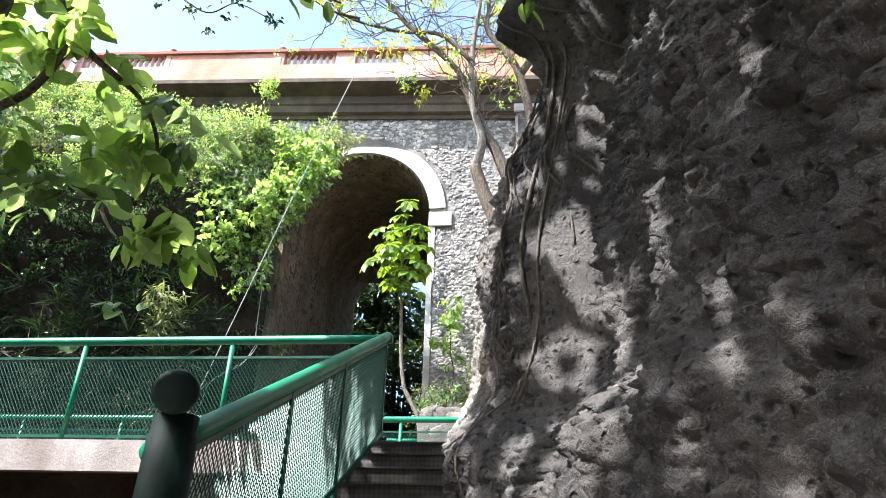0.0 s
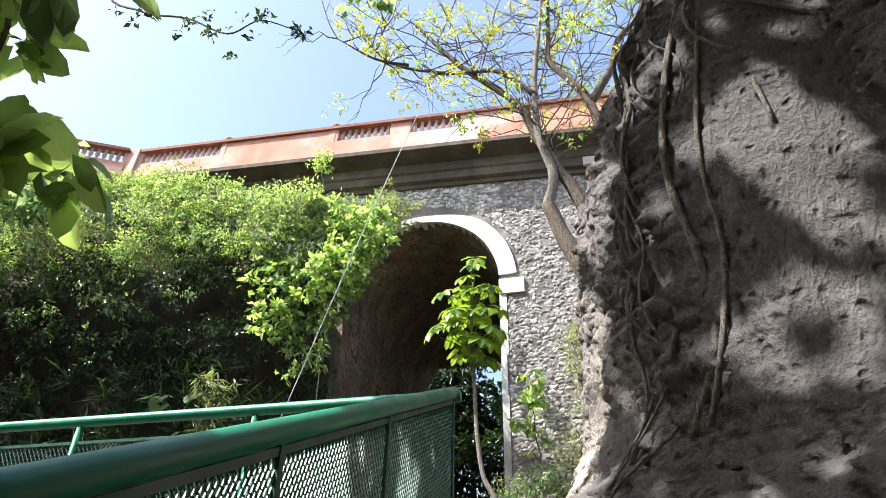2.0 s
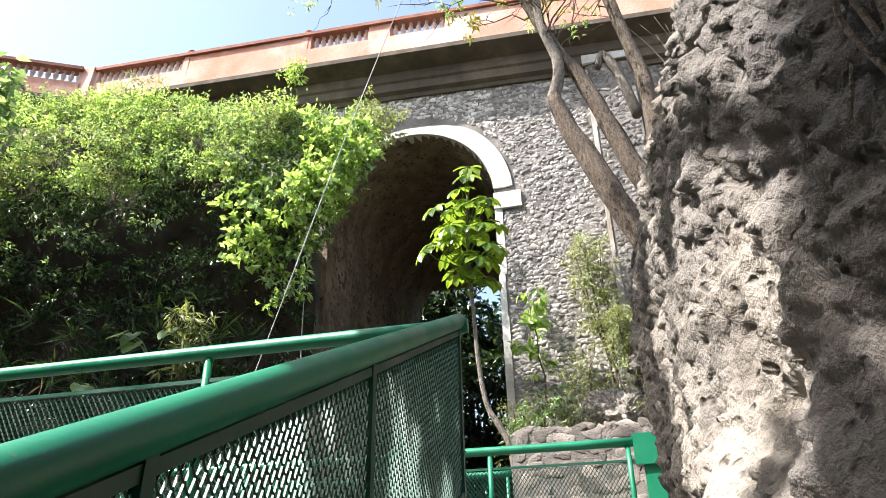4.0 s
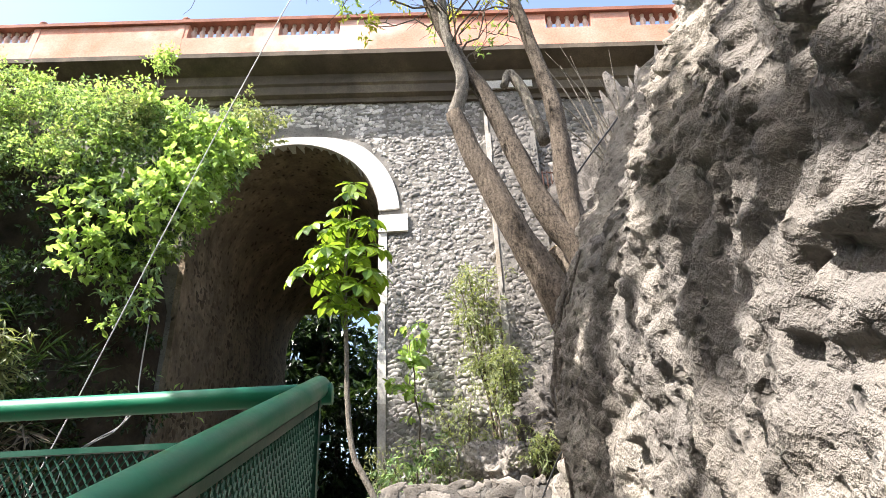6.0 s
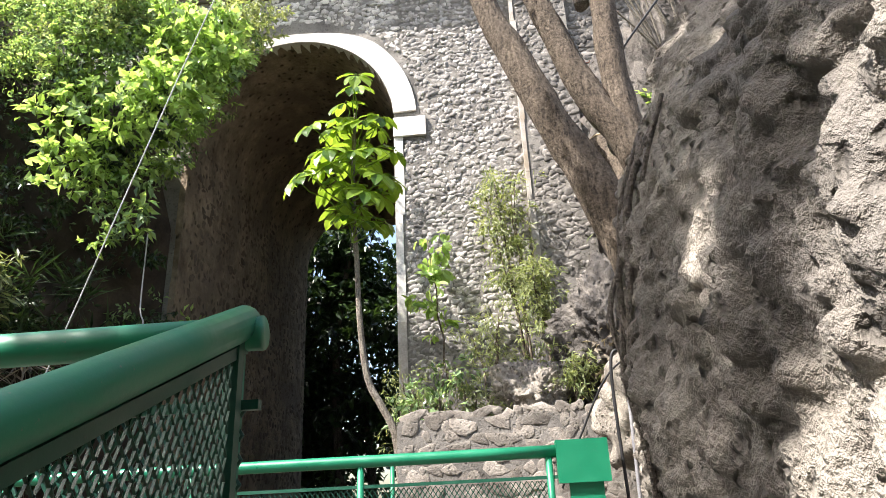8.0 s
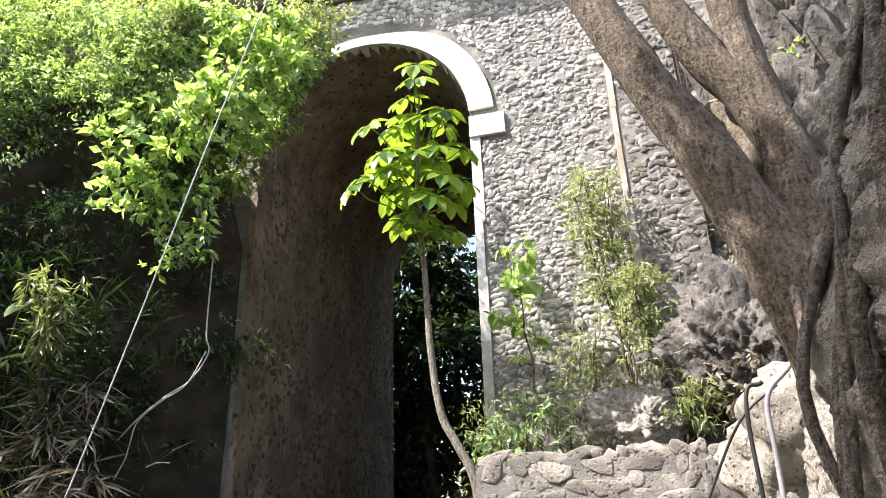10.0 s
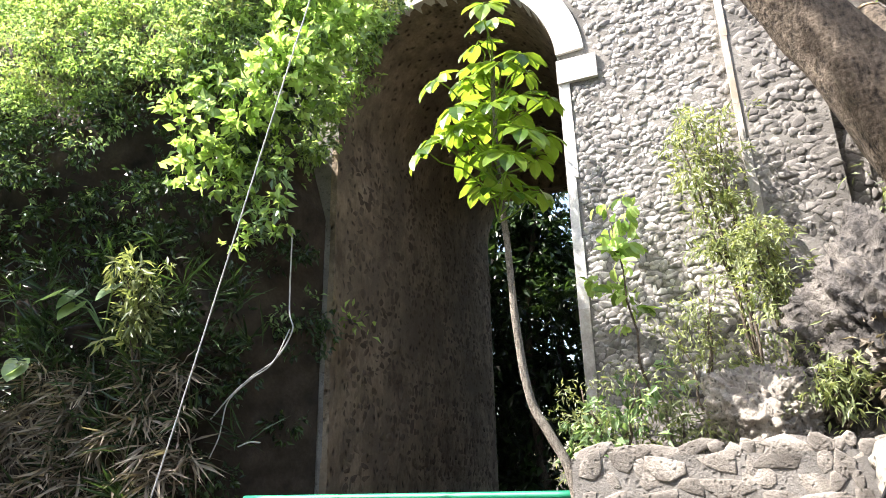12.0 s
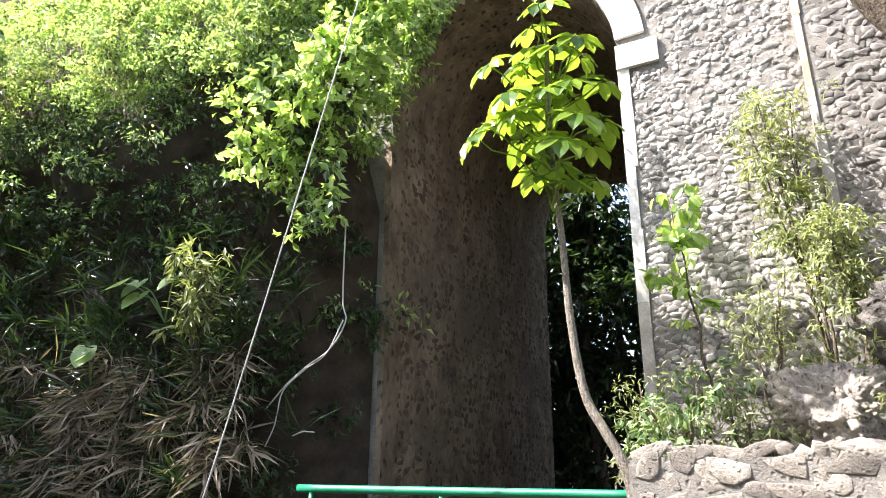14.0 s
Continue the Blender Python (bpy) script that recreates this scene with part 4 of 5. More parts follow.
    shade_clumps = [Geo() for _ in range(14)]
    count = 0
    for a in np.arange(0.3, 8.4, 0.27):
        for b in np.arange(1.3, 5.6, 0.30):
            y, z = a + r.uniform(-0.1, 0.1), b + r.uniform(-0.1, 0.1)
            if r.random() < cover(y, z):
                h = r.uniform(7.1, 8.0) if y < 5.9 else r.uniform(8.3, 9.0)
                run = (h - z) / SUN_TO.z
                c = Vector((rock_x(y, z), y, z)) + SUN_TO * run
                leaf_ball(shade_clumps[min(13, int(a / 0.6))], c, (0.27, 0.24, 0.16), 42 if y < 6.9 else 75, 0.17, 1400 + count, slim=0.62, shell=0.1)
                count += 1
    # further unseen clumps, added to shade the newel, stairs and forked tree
    for k in range(40):
        c = Vector((r.uniform(-0.2, 0.4), r.uniform(0.9, 2.7), r.uniform(0.6, 1.9)))
        leaf_ball(shade_clumps[1], c + SUN_TO * (r.uniform(7.1, 7.9) - c.z) / SUN_TO.z, (0.30, 0.26, 0.16), 60, 0.17, 2600 + k, slim=0.62, shell=0.1)
    for x in (-3.0, -1.6, -0.3, 0.7):
        for y in (-2.7, -1.5, -0.3):
            leaf_ball(shade_clumps[0], (x, y, 7.0 + 0.2 * math.sin(3 * x + y)), (0.8, 0.75, 0.35), 400, 0.19, 1300 + int(10 * x + y), slim=0.6, shell=0.1)
    for x, y, z in ((-2.7, 7.8, 10.5), (-2.3, 8.2, 10.5), (-1.2, 8.0, 10.7), (-3.2, 7.2, 10.4), (-1.4, 6.4, 9.8), (-4.5, 3.3, 8.4), (-5.0, 3.9, 8.3)):
        leaf_ball(shade_clumps[13], (x, y, z), (0.5, 0.45, 0.3), 240, 0.17, int(1700 + 100 * abs(x)), slim=0.6, shell=0.1)
    for g in shade_clumps:
        leaves_part("crown", g, M_LEAF_MID, t)


shade_tree()


# out-of-view tree, added only to throw shade on the lower bank
def unseen_tree():
    x, y = -14.2, 11.3
    t = group_of("added_shade_tree", (x, y, 2.0), "unseen tall tree added to shade the foot of the bank", "tree")
    limb("trunk", [(x, y, ground_height(x, y) - 0.3), (x + 0.2, y, 5.0), (x - 0.1, y, 8.0), (x + 0.1, y, 11.5)], 0.3, 0.08, M_BARK, t, 12)
    r = random.Random(71)
    for i in range(22):
        c = (r.uniform(-17.2, -11.4), y + r.uniform(-0.8, 0.8), r.uniform(9.0, 11.7))
        limb("branch", [(x, y, c[2] - 1.2), ((x + c[0]) / 2, y, c[2] - 0.4), c], 0.05, 0.012, M_BARK, t, 6)
        leaves_part("crown", leaf_ball(Geo(), c, (0.9, 0.8, 0.75), 330, 0.26, 9500 + i, shell=0.15, slim=0.6), M_LEAF_MID, t)


unseen_tree()


# ---- overgrown bank on the far side ----
def bank_y(x, z):
    """Front of the overgrown bank: overhanging above, hollow below, turning back towards the jamb."""
    y = 14.95 - 0.75 * smoothstep(7.0, 9.6, z) + 0.6 * smoothstep(11.0, 13.5, z) - 0.14 * max(0, -8 - x)
    return y + 1.35 * smoothstep(-7.0, -5.75, x) * (1 - smoothstep(7.4, 8.6, z))


def bank():
    g = Geo()
    xs = [-24 + 0.4 * i for i in range(46)] + [-5.89]
    zs = [0.5 + 0.45 * k for k in range(30)]
    for x in xs:
        lid = lerp_table([(-24, 13.4), (-12, 13.0), (-9, 12.4), (-6.6, 10.6), (-5.89, 8.2)], x)
        for z in zs:
            zz = min(z, lid)
            y = bank_y(x, zz) + 0.55 + 0.35 * noise.noise(Vector((x * 0.6, 0, zz * 0.6)))
            if x > -12:
                y = min(y, FY - 0.05)
            if x > -5.95:
                y = FY - 0.04
            g.v.append((x, y + max(0, z - lid) * 1.2, zz))
    w = len(zs)
    g.f = [(i * w + k, (i + 1) * w + k, (i + 1) * w + k + 1, i * w + k + 1) for i in range(len(xs) - 1) for k in range(w - 1)]
    thing("bank", g, M_SOIL, "steep dark earth bank under the creepers", "bank", kind="structure", smooth=True)


bank()


def creepers():
    r = random.Random(11)
    dark, mid, lime, grey = Geo(), Geo(), Geo(), Geo()
    for i in range(760):
        x = r.uniform(-19, -5.0)
        top = lerp_table([(-19, 14.0), (-12.3, 13.6), (-10, 13.2), (-7.6, 12.3), (-5.5, 11.6), (-4.1, 11.7)], x)
        low = 2.3 if x < -6.0 else lerp_table([(-6.0, 5.2), (-5.7, 8.4), (-4.9, 9.0)], x)
        z = r.uniform(low, top)
        lump = 0.55 * noise.noise(Vector((x * 0.7, 1.0, z * 0.7)))
        y = bank_y(x, z) - 0.1 - lump + r.uniform(-0.2, 0.2)
        pick = r.random()
        rad = r.uniform(0.3, 0.65)
        # paler leaves above this edge, dark below: sun and shade put into colour
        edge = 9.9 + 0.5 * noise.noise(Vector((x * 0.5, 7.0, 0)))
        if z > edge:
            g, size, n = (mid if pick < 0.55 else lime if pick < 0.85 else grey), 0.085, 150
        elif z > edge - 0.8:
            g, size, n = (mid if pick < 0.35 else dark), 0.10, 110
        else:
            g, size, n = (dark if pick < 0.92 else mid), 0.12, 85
        leaf_ball(g, (x, y, z), (rad, rad * 0.6, rad * 0.7), n, size, 2000 + i, shell=0.35)
    for i in range(210):
        x = r.uniform(-14, -5.6)
        top = lerp_table([(-19, 14.0), (-12.3, 13.6), (-10, 13.2), (-7.6, 12.3), (-5.5, 11.6)], x)
        z = r.uniform(9.9, top)
        leaf_ball(mid if i % 5 < 2 else lime if i % 5 < 4 else grey, (x, bank_y(x, z) - 0.3 + r.uniform(-0.25, 0.15), z), (0.5, 0.32, 0.36), 120, 0.085, 6400 + i, shell=0.3)
    for i in range(100):
        x = r.uniform(-6.6, -3.95)
        z = r.uniform(lerp_table([(-6.6, 7.6), (-5.5, 8.3), (-4.6, 9.0), (-3.9, 10.0)], x), 11.4 if x < -5 else 10.9)
        leaf_ball(lime if r.random() < 0.92 else mid, (x, 14.1 + r.uniform(-0.4, 0.3), z), (0.42, 0.28, 0.30), 34, 0.17, 5000 + i, shell=0.3, slim=0.62)
    for i in range(60):
        x = r.uniform(-6.6, -4.4)
        leaf_ball(mid if i % 3 else grey, (x, 16.0 + r.uniform(-0.5, 0.3), r.uniform(lerp_table([(-6.6, 8.0), (-5.7, 9.0), (-4.4, 11.9)], x), 12.9)), (0.4, 0.3, 0.35), 50, 0.12, 5200 + i, shell=0.2)
    for i in range(95):
        x = r.uniform(-6.0, -4.45)
        z = r.uniform(lerp_table([(-6.0, 8.6), (-5.4, 9.4), (-4.45, 11.6)], x), lerp_table([(-6.0, 12.4), (-4.45, 12.5)], x))
        leaf_ball(lime if i % 3 else mid, (x, 15.9 + r.uniform(-0.35, 0.35), z), (0.36, 0.28, 0.3), 46, 0.14, 5800 + i, shell=0.25)
    for i in range(26):
        x = r.uniform(-4.9, -3.3)
        leaf_ball(grey, (x, 14.7 + r.uniform(-0.3, 0.4), r.uniform(10.9, 12.0)), (0.3, 0.3, 0.25), 40, 0.10, 5400 + i, shell=0.2)
    for k in range(7):
        x = -5.9 + 0.13 * k + r.uniform(-0.1, 0.1)
        for q in range(5):
            leaf_ball(mid if q % 2 else lime, (x, 14.3, 8.3 - 0.28 * q * r.uniform(0.7, 1.2)), (0.13, 0.12, 0.16), 12, 0.17, 5600 + k * 9 + q, shell=0.1)
    for g, mat, name, label in ((dark, M_LEAF_DARK, "creeper_shade", "dense creeper on the bank, shade put into its dark green leaf colour"), (mid, M_LEAF_MID, "creeper", "dense green creeper over the viaduct, sun put into its pale leaf colour"),
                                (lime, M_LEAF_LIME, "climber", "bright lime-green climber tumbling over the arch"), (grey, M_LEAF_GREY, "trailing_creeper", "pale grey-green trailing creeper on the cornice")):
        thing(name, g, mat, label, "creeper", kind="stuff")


creepers()


def grass_tufts():
    """Dry and green strap leaves hanging on the lower bank."""
    r = np.random.RandomState(4)
    for mat, n, x0, x1, z0, z1, name, label in ((M_DRY, 2200, -12, -6.6, 3.0, 5.7, "dry_grass", "dry straw-coloured grass hanging on the bank"),
                                                (M_LEAF_DARK, 1400, -12, -6.2, 3.5, 7.5, "strap_leaves", "narrow dark green strap leaves on the bank")):
        g = Geo()
        tuft = np.stack([r.uniform(x0, x1, 70), np.zeros(70), r.uniform(z0, z1, 70)], 1)
        tuft[:, 1] = [bank_y(a, c) - 0.45 for a, _, c in tuft]
        k = r.randint(0, 70, n)
        base = tuft[k] + r.normal(size=(n, 3)) * 0.07
        way = r.normal(size=(n, 3)) * np.array([0.8, 0.5, 0.4]) + np.array([0, -0.4, -0.35 if mat is M_DRY else 0.3])
        L = 0.35 + 0.40 * r.rand(n)
        g.leaves(base, way, r.normal(size=(n, 3)) + np.array([0, 0, 1]), L, 0.03 + 0.02 * r.rand(n))
        thing(name, g, mat, label, "grass", kind="stuff")


grass_tufts()


# ---- young tree before the arch ----
def umbrella_leaf(g, p, way, size, seed):
    """A whorl of long leaflets on one stalk."""
    r = np.random.RandomState(seed)
    n = 7
    d = Vector(way).normalized()
    s = d.orthogonal().normalized()
    u = d.cross(s)
    a = np.linspace(0, 2 * math.pi, n, endpoint=False) + r.rand() + r.normal(size=n) * 0.12
    ways = np.array([list(s * math.cos(t) + u * math.sin(t) + d * 0.25 + Vector((0, 0, -0.45))) for t in a])
    base = np.repeat(np.array([list(p)]), n, 0) + ways * 0.03
    nor = np.repeat(np.array([list(d)]), n, 0) + np.array([0, 0, 0.5]) + r.normal(size=(n, 3)) * 0.2
    L = size * (0.75 + 0.45 * r.rand(n))
    g.broad(base, ways, nor, L, L * 0.58, 0.10, 0.32)


def sapling():
    t = group_of("sapling", (-1.25, 13.45, 3.6), "slender sapling with large glossy lime-green whorled leaves", "tree")
    line = [(-1.2, 13.45, 3.4), (-1.26, 13.42, 4.0), (-1.42, 13.4, 4.35), (-1.57, 13.4, 4.66), (-1.66, 13.4, 5.3), (-1.70, 13.4, 6.06), (-1.72, 13.3, 6.7), (-1.71, 13.2, 7.4), (-1.66, 13.1, 8.1)]
    limb("stem", line, 0.05, 0.022, M_PALEBARK, t, 10, rough=0.1)
    r = random.Random(21)
    spots = [(-2.60, 7.40), (-2.45, 7.75), (-2.5, 8.2), (-2.25, 8.45), (-1.95, 8.75), (-1.6, 8.8), (-1.35, 8.5), (-1.2, 8.05), (-1.45, 7.75), (-2.05, 8.05), (-1.85, 8.3), (-2.15, 7.65), (-1.95, 7.3),
             (-2.3, 7.15), (-1.35, 7.25), (-1.55, 6.95), (-1.95, 6.75), (-1.6, 8.3), (-1.75, 7.7), (-1.3, 7.6), (-2.3, 7.95), (-1.7, 8.05), (-1.4, 6.75), (-2.0, 8.55), (-2.7, 7.25), (-2.4, 7.55), (-1.5, 8.55), (-1.75, 8.95), (-2.15, 8.3), (-1.5, 7.4), (-2.1, 7.4), (-1.85, 7.05), (-1.65, 6.65), (-2.45, 8.0), (-1.3, 8.25)]
    for i, (x, z) in enumerate(spots):
        x, z = -1.66 + (x + 1.8) * 0.74, 6.58 + (z - 6.65) * 0.78
        y = 13.2 + r.uniform(-0.5, 0.5) - 0.25 * smoothstep(7, 8.8, z)
        stem_z = z - 0.45
        st = Geo().tube(wander((-1.71, 13.2, min(8.0, max(6.3, stem_z))), (x, y, z), 4, 0.03, i), [0.012, 0.010, 0.009, 0.008, 0.006], 5)
        part_at("stalk", st, M_LEAF_GLOSSY, t)
        g = Geo()
        umbrella_leaf(g, (x, y, z), (x + 1.71 + r.uniform(-0.2, 0.2), y - 13.2 - 0.2, 0.7), 0.25, 700 + i)
        part_at("leaf_whorl", g, M_LEAF_GLOSSY, t)


sapling()


def small_plant(name, foot, top, n, size, seed, mat, label, stems=1, lean=0.3, slim=0.45, broad=False):
    t = group_of(name, foot, label, "plant")
    r = random.Random(seed)
    for s in range(stems):
        tip = Vector(top) + Vector((r.uniform(-lean, lean), r.uniform(-lean, lean) * 0.6, r.uniform(-0.4, 0.1))) * (1 if stems > 1 else 0.2)
        line = wander(foot, tip, 6, 0.05, seed + s)
        part_at("stem", Geo().tube(line, [0.02 - 0.002 * i for i in range(7)], 6), M_BARK, t, "", True)
        g = Geo()
        for k in (3, 4, 5, 6):
            leaf_ball(g, line[k], (0.42, 0.3, 0.3), n // 4, size, seed * 10 + s * 5 + k, shell=0.1, slim=0.22 if mat is M_LEAF_GREY else slim, broad=broad)
        leaves_part("foliage", g, mat, t)


small_plant("young_tree", (-0.79, 15.9, 4.9), (-1.0, 15.8, 7.35), 120, 0.21, 31, M_LEAF_LIME, "thin young tree with broad drooping green leaves", slim=0.6, broad=True)
small_plant("shrub", (0.45, 16.0, 4.9), (0.05, 16.1, 8.5), 420, 0.13, 41, M_LEAF_GREY, "tall feathery grey-green shrub against the wall", 5, 0.5)
small_plant("shrub", (-0.2, 15.5, 4.6), (-0.25, 15.5, 6.0), 260, 0.09, 51, M_LEAF_GREY, "low leafy green shrub at the wall's foot", 3, 0.4)
small_plant("shrub", (0.7, 15.2, 4.8), (0.7, 15.3, 6.6), 330, 0.12, 61, M_LEAF_GREY, "tall feathery grey-green shrub against the wall", 4, 0.35)
small_plant("shrub", (-1.1, 14.5, 4.0), (-1.1, 14.6, 4.9), 240, 0.085, 71, M_LEAF_GREY, "low leafy green shrub at the wall's foot", 4, 0.35)
small_plant("shrub", (0.3, 14.4, 4.3), (0.3, 14.4, 5.1), 240, 0.10, 81, M_LEAF_GREY, "low grey-green weeds on the mound", 5, 0.5)
small_plant("tall_weed", (-6.0, 15.2, 10.4), (-6.15, 15.0, 13.0), 30, 0.1, 91, M_LEAF_LIME, "thin weed stem rising from the creepers")
thing("weed_tuft", leaf_ball(Geo(), (-6.15, 14.95, 13.5), (0.38, 0.3, 0.42), 420, 0.10, 77, shell=0.3), M_LEAF_LIME, "round bright green leafy tuft on a thin stem", "plant", kind="stuff")


# ---- low wall, mound, pipes ----
def mound():
    g = Geo()
    nx, ny = 60, 50
    for j in range(ny + 1):
        y = 13.3 + 3.4 * j / ny
        for i in range(nx + 1):
            x = -1.35 + 6.0 * i / nx
            z = 4.0 + 0.30 * (y - 13.3) + (0.25 * smoothstep(0.0, 1.0, x) + 0.9 * smoothstep(0.6, 3.0, x)) * smoothstep(13.45, 14.1, y)
            p = Vector((x, y, z))
            z += 0.22 * noise.fractal(p * 1.4, 1.0, 2.0, 4) * smoothstep(0.0, 0.25, (y - 13.3)) * 1.2
            if x < -1.1:
                z -= 1.5 * smoothstep(-1.1, -1.35, x)
            g.v.append((x, y, z))
    w = nx + 1
    g.f = [(j * w + i, j * w + i + 1, (j + 1) * w + i + 1, (j + 1) * w + i) for j in range(ny) for i in range(nx)]
    thing("mound", g, M_DARKROCK, "rough earth and rubble mound behind the low wall", "mound", kind="structure", smooth=True)


mound()
boulder("boulder", (1.75, 12.3, 4.0), 0.75, 12, "grey rock shelf between the low wall and the cliff", M_ROCK, (1.0, 1.0, 0.8))
boulder("boulder", (0.35, 14.1, 4.45), 0.40, 5, "rounded grey boulder half buried behind the low wall", M_ROCK, (1.1, 0.8, 0.95), 6, 0.26)
boulder("boulder", (1.55, 14.3, 5.1), 0.75, 6, "rounded grey boulder half buried behind the low wall", M_DARKROCK, (0.9, 0.8, 1.0), 6, 0.3)
boulder("boulder", (2.05, 13.3, 4.0), 0.5, 15, "rough grey rock at the end of the low wall", M_ROCK, (1.2, 0.9, 0.8), 5, 0.25)
boulder("boulder", (2.9, 15.6, 5.4), 1.0, 7, "large weathered outcrop against the viaduct", M_DARKROCK, (0.9, 0.8, 1.2), 6, 0.24)
boulder("boulder", (4.0, 15.0, 7.4), 2.0, 9, "large weathered outcrop against the viaduct", M_DARKROCK, (0.9, 0.9, 1.9), 6, 0.30)
LOW = thing("wall_low", Geo().box(-1.22, 2.2, 13.27, 13.62, 2.0, 4.13), M_MORTAR, "low retaining wall of rough rubble stones", "wall", kind="structure")


def hose(name, pts, r, mat, label):
    return thing(name, Geo().tube(spline(pts, 8), r, 10), mat, label, "pipe", smooth=True)


hose("water_pipe", [(0.95, 11.25, 3.0), (0.98, 11.25, 3.9), (1.0, 11.25, 4.25), (1.15, 11.27, 4.42), (1.35, 11.3, 4.62), (1.7, 11.2, 4.7)], 0.016, M_GREYPIPE, "bent grey plastic water pipe beside the rock")
hose("water_pipe", [(0.88, 11.3, 3.0), (0.88, 11.3, 4.2), (1.0, 11.3, 4.36)], 0.014, M_BLACK, "black plastic pipe beside the rock")
hose("hose", [(0.40, 11.5, 3.3), (0.62, 11.5, 3.75), (0.85, 11.4, 4.15), (1.1, 11.4, 4.35)], 0.009, M_BLACK, "thin black hose slung across the wall")
hose("guy_wire", [(-7.40 + 0.3605 * z + 0.05 * math.sin(z * 0.45), 13.68 - 0.0583 * z, z) for z in (2.2, 4.0, 6.0, 8.0, 10.0, 12.0, 13.6, 15.2)], 0.009, M_CABLE, "pale slanting cable crossing in front of the arch")
hose("dry_vine", [(-5.43, 15.0, 7.5), (-5.40, 15.0, 6.32), (-5.33, 15.0, 5.99), (-5.57, 15.0, 5.62), (-5.93, 15.0, 5.42), (-6.28, 15.0, 5.18), (-6.62, 15.0, 4.86)], 0.011, M_CABLE, "dry pale vine dangling from the creepers")
hose("dry_vine", [(-5.35, 14.97, 6.0), (-5.60, 14.97, 5.56), (-5.95, 14.97, 5.36), (-6.30, 14.97, 5.10), (-6.38, 14.97, 4.8), (-6.42, 14.97, 4.6), (-6.55, 14.97, 4.34)], 0.009, M_CABLE, "dry pale vine dangling from the creepers")
hose("dry_vine", [(-6.1, 15.0, 4.48), (-5.92, 15.0, 4.53), (-5.74, 15.0, 4.52)], 0.010, M_CABLE, "short dry pale twig caught on the bank")


def arum(at, n, size, seed):
    """Big heart-shaped leaves on arching stalks."""
    t = group_of("arum_plant", at, "arum with large heart-shaped green leaves on the bank", "plant")
    r = random.Random(seed)
    for i in range(n):
        tip = Vector(at) + Vector((r.uniform(-0.5, 0.5), r.uniform(-0.5, -0.2), r.uniform(0.2, 0.6)))
        part_at("stalk", Geo().tube(spline([at, (Vector(at) + tip) / 2 + Vector((0, 0, 0.15)), tip], 4), 0.012, 6), M_LEAF_MID, t, "", True)
        g, outline = Geo(), [(0.0, 0.10), (0.16, 0.28), (0.36, 0.26), (0.46, 0.0), (0.40, -0.3), (0.2, -0.62), (0.0, -0.85), (-0.2, -0.62), (-0.40, -0.3), (-0.46, 0.0), (-0.36, 0.26), (-0.16, 0.28)]
        yaw, tilt = r.uniform(-0.7, 0.7), r.uniform(0.5, 1.0)
        m = Matrix.Translation(tip) @ Matrix.Rotation(yaw, 4, "Z") @ Matrix.Rotation(tilt, 4, "X")
        g.v.append(tuple(m @ Vector((0, -0.1 * size, -0.05 * size))))
        g.v += [tuple(m @ Vector((a * size, b * size, 0.08 * size * abs(a)))) for a, b in outline]
        g.f = [(0, 1 + k, 1 + (k + 1) % 12) for k in range(12)]
        part_at("leaf", g, M_LEAF_LIME if i == 0 else M_LEAF_MID, t)


arum((-8.1, 14.3, 6.1), 4, 0.42, 3)
arum((-9.4, 14.2, 5.2), 3, 0.36, 5)
small_plant("reed_plant", (-7.35, 14.35, 5.2), (-7.45, 14.0, 6.9), 170, 0.20, 211, M_LEAF_GREY, "slender reed with drooping narrow leaves on the bank", 4, 0.45)
small_plant("wall_sprig", (-5.66, 17.0, 6.6), (-5.35, 16.8, 6.5), 30, 0.16, 131, M_LEAF_LIME, "small bright green sprig growing from the jamb")
small_plant("shrub", (2.5, 14.4, 7.4), (2.6, 14.0, 8.4), 260, 0.13, 141, M_LEAF_LIME, "bright green shrub on the outcrop", 3, 0.5)
small_plant("shrub", (3.1, 13.8, 8.8), (3.2, 13.6, 10.2), 300, 0.12, 151, M_LEAF_GREY, "dry grey-green shrub on the outcrop", 5, 0.7)
small_plant("shrub", (1.9, 14.6, 5.6), (1.8, 14.3, 6.5), 200, 0.10, 161, M_LEAF_GREY, "dry grey-green shrub on the outcrop", 4, 0.5)
small_plant("shrub", (-0.95, 13.75, 3.9), (-0.9, 13.7, 4.6), 120, 0.10, 171, M_LEAF_MID, "low leafy green weeds on the low wall", 4, 0.3)


for k, (wx, wy, wz) in enumerate(((0.9, 13.95, 4.3), (1.35, 13.8, 4.3), (-0.4, 13.9, 4.0), (1.05, 14.6, 4.7))):
    small_plant("dry_weed", (wx, wy, wz), (wx + 0.05, wy, wz + 0.75), 190, 0.10, 181 + 10 * k, M_DRY if k % 2 else M_LEAF_GREY, "dry straggling weed on the rubble mound", 4, 0.4)
hose("black_cable", [(4.0, 12.9, 11.5), (3.59, 13.0, 10.97), (2.8, 13.0, 9.85), (1.95, 13.0, 8.75), (1.5, 13.2, 8.2)], 0.016, M_BLACK, "black cable slung down the outcrop")


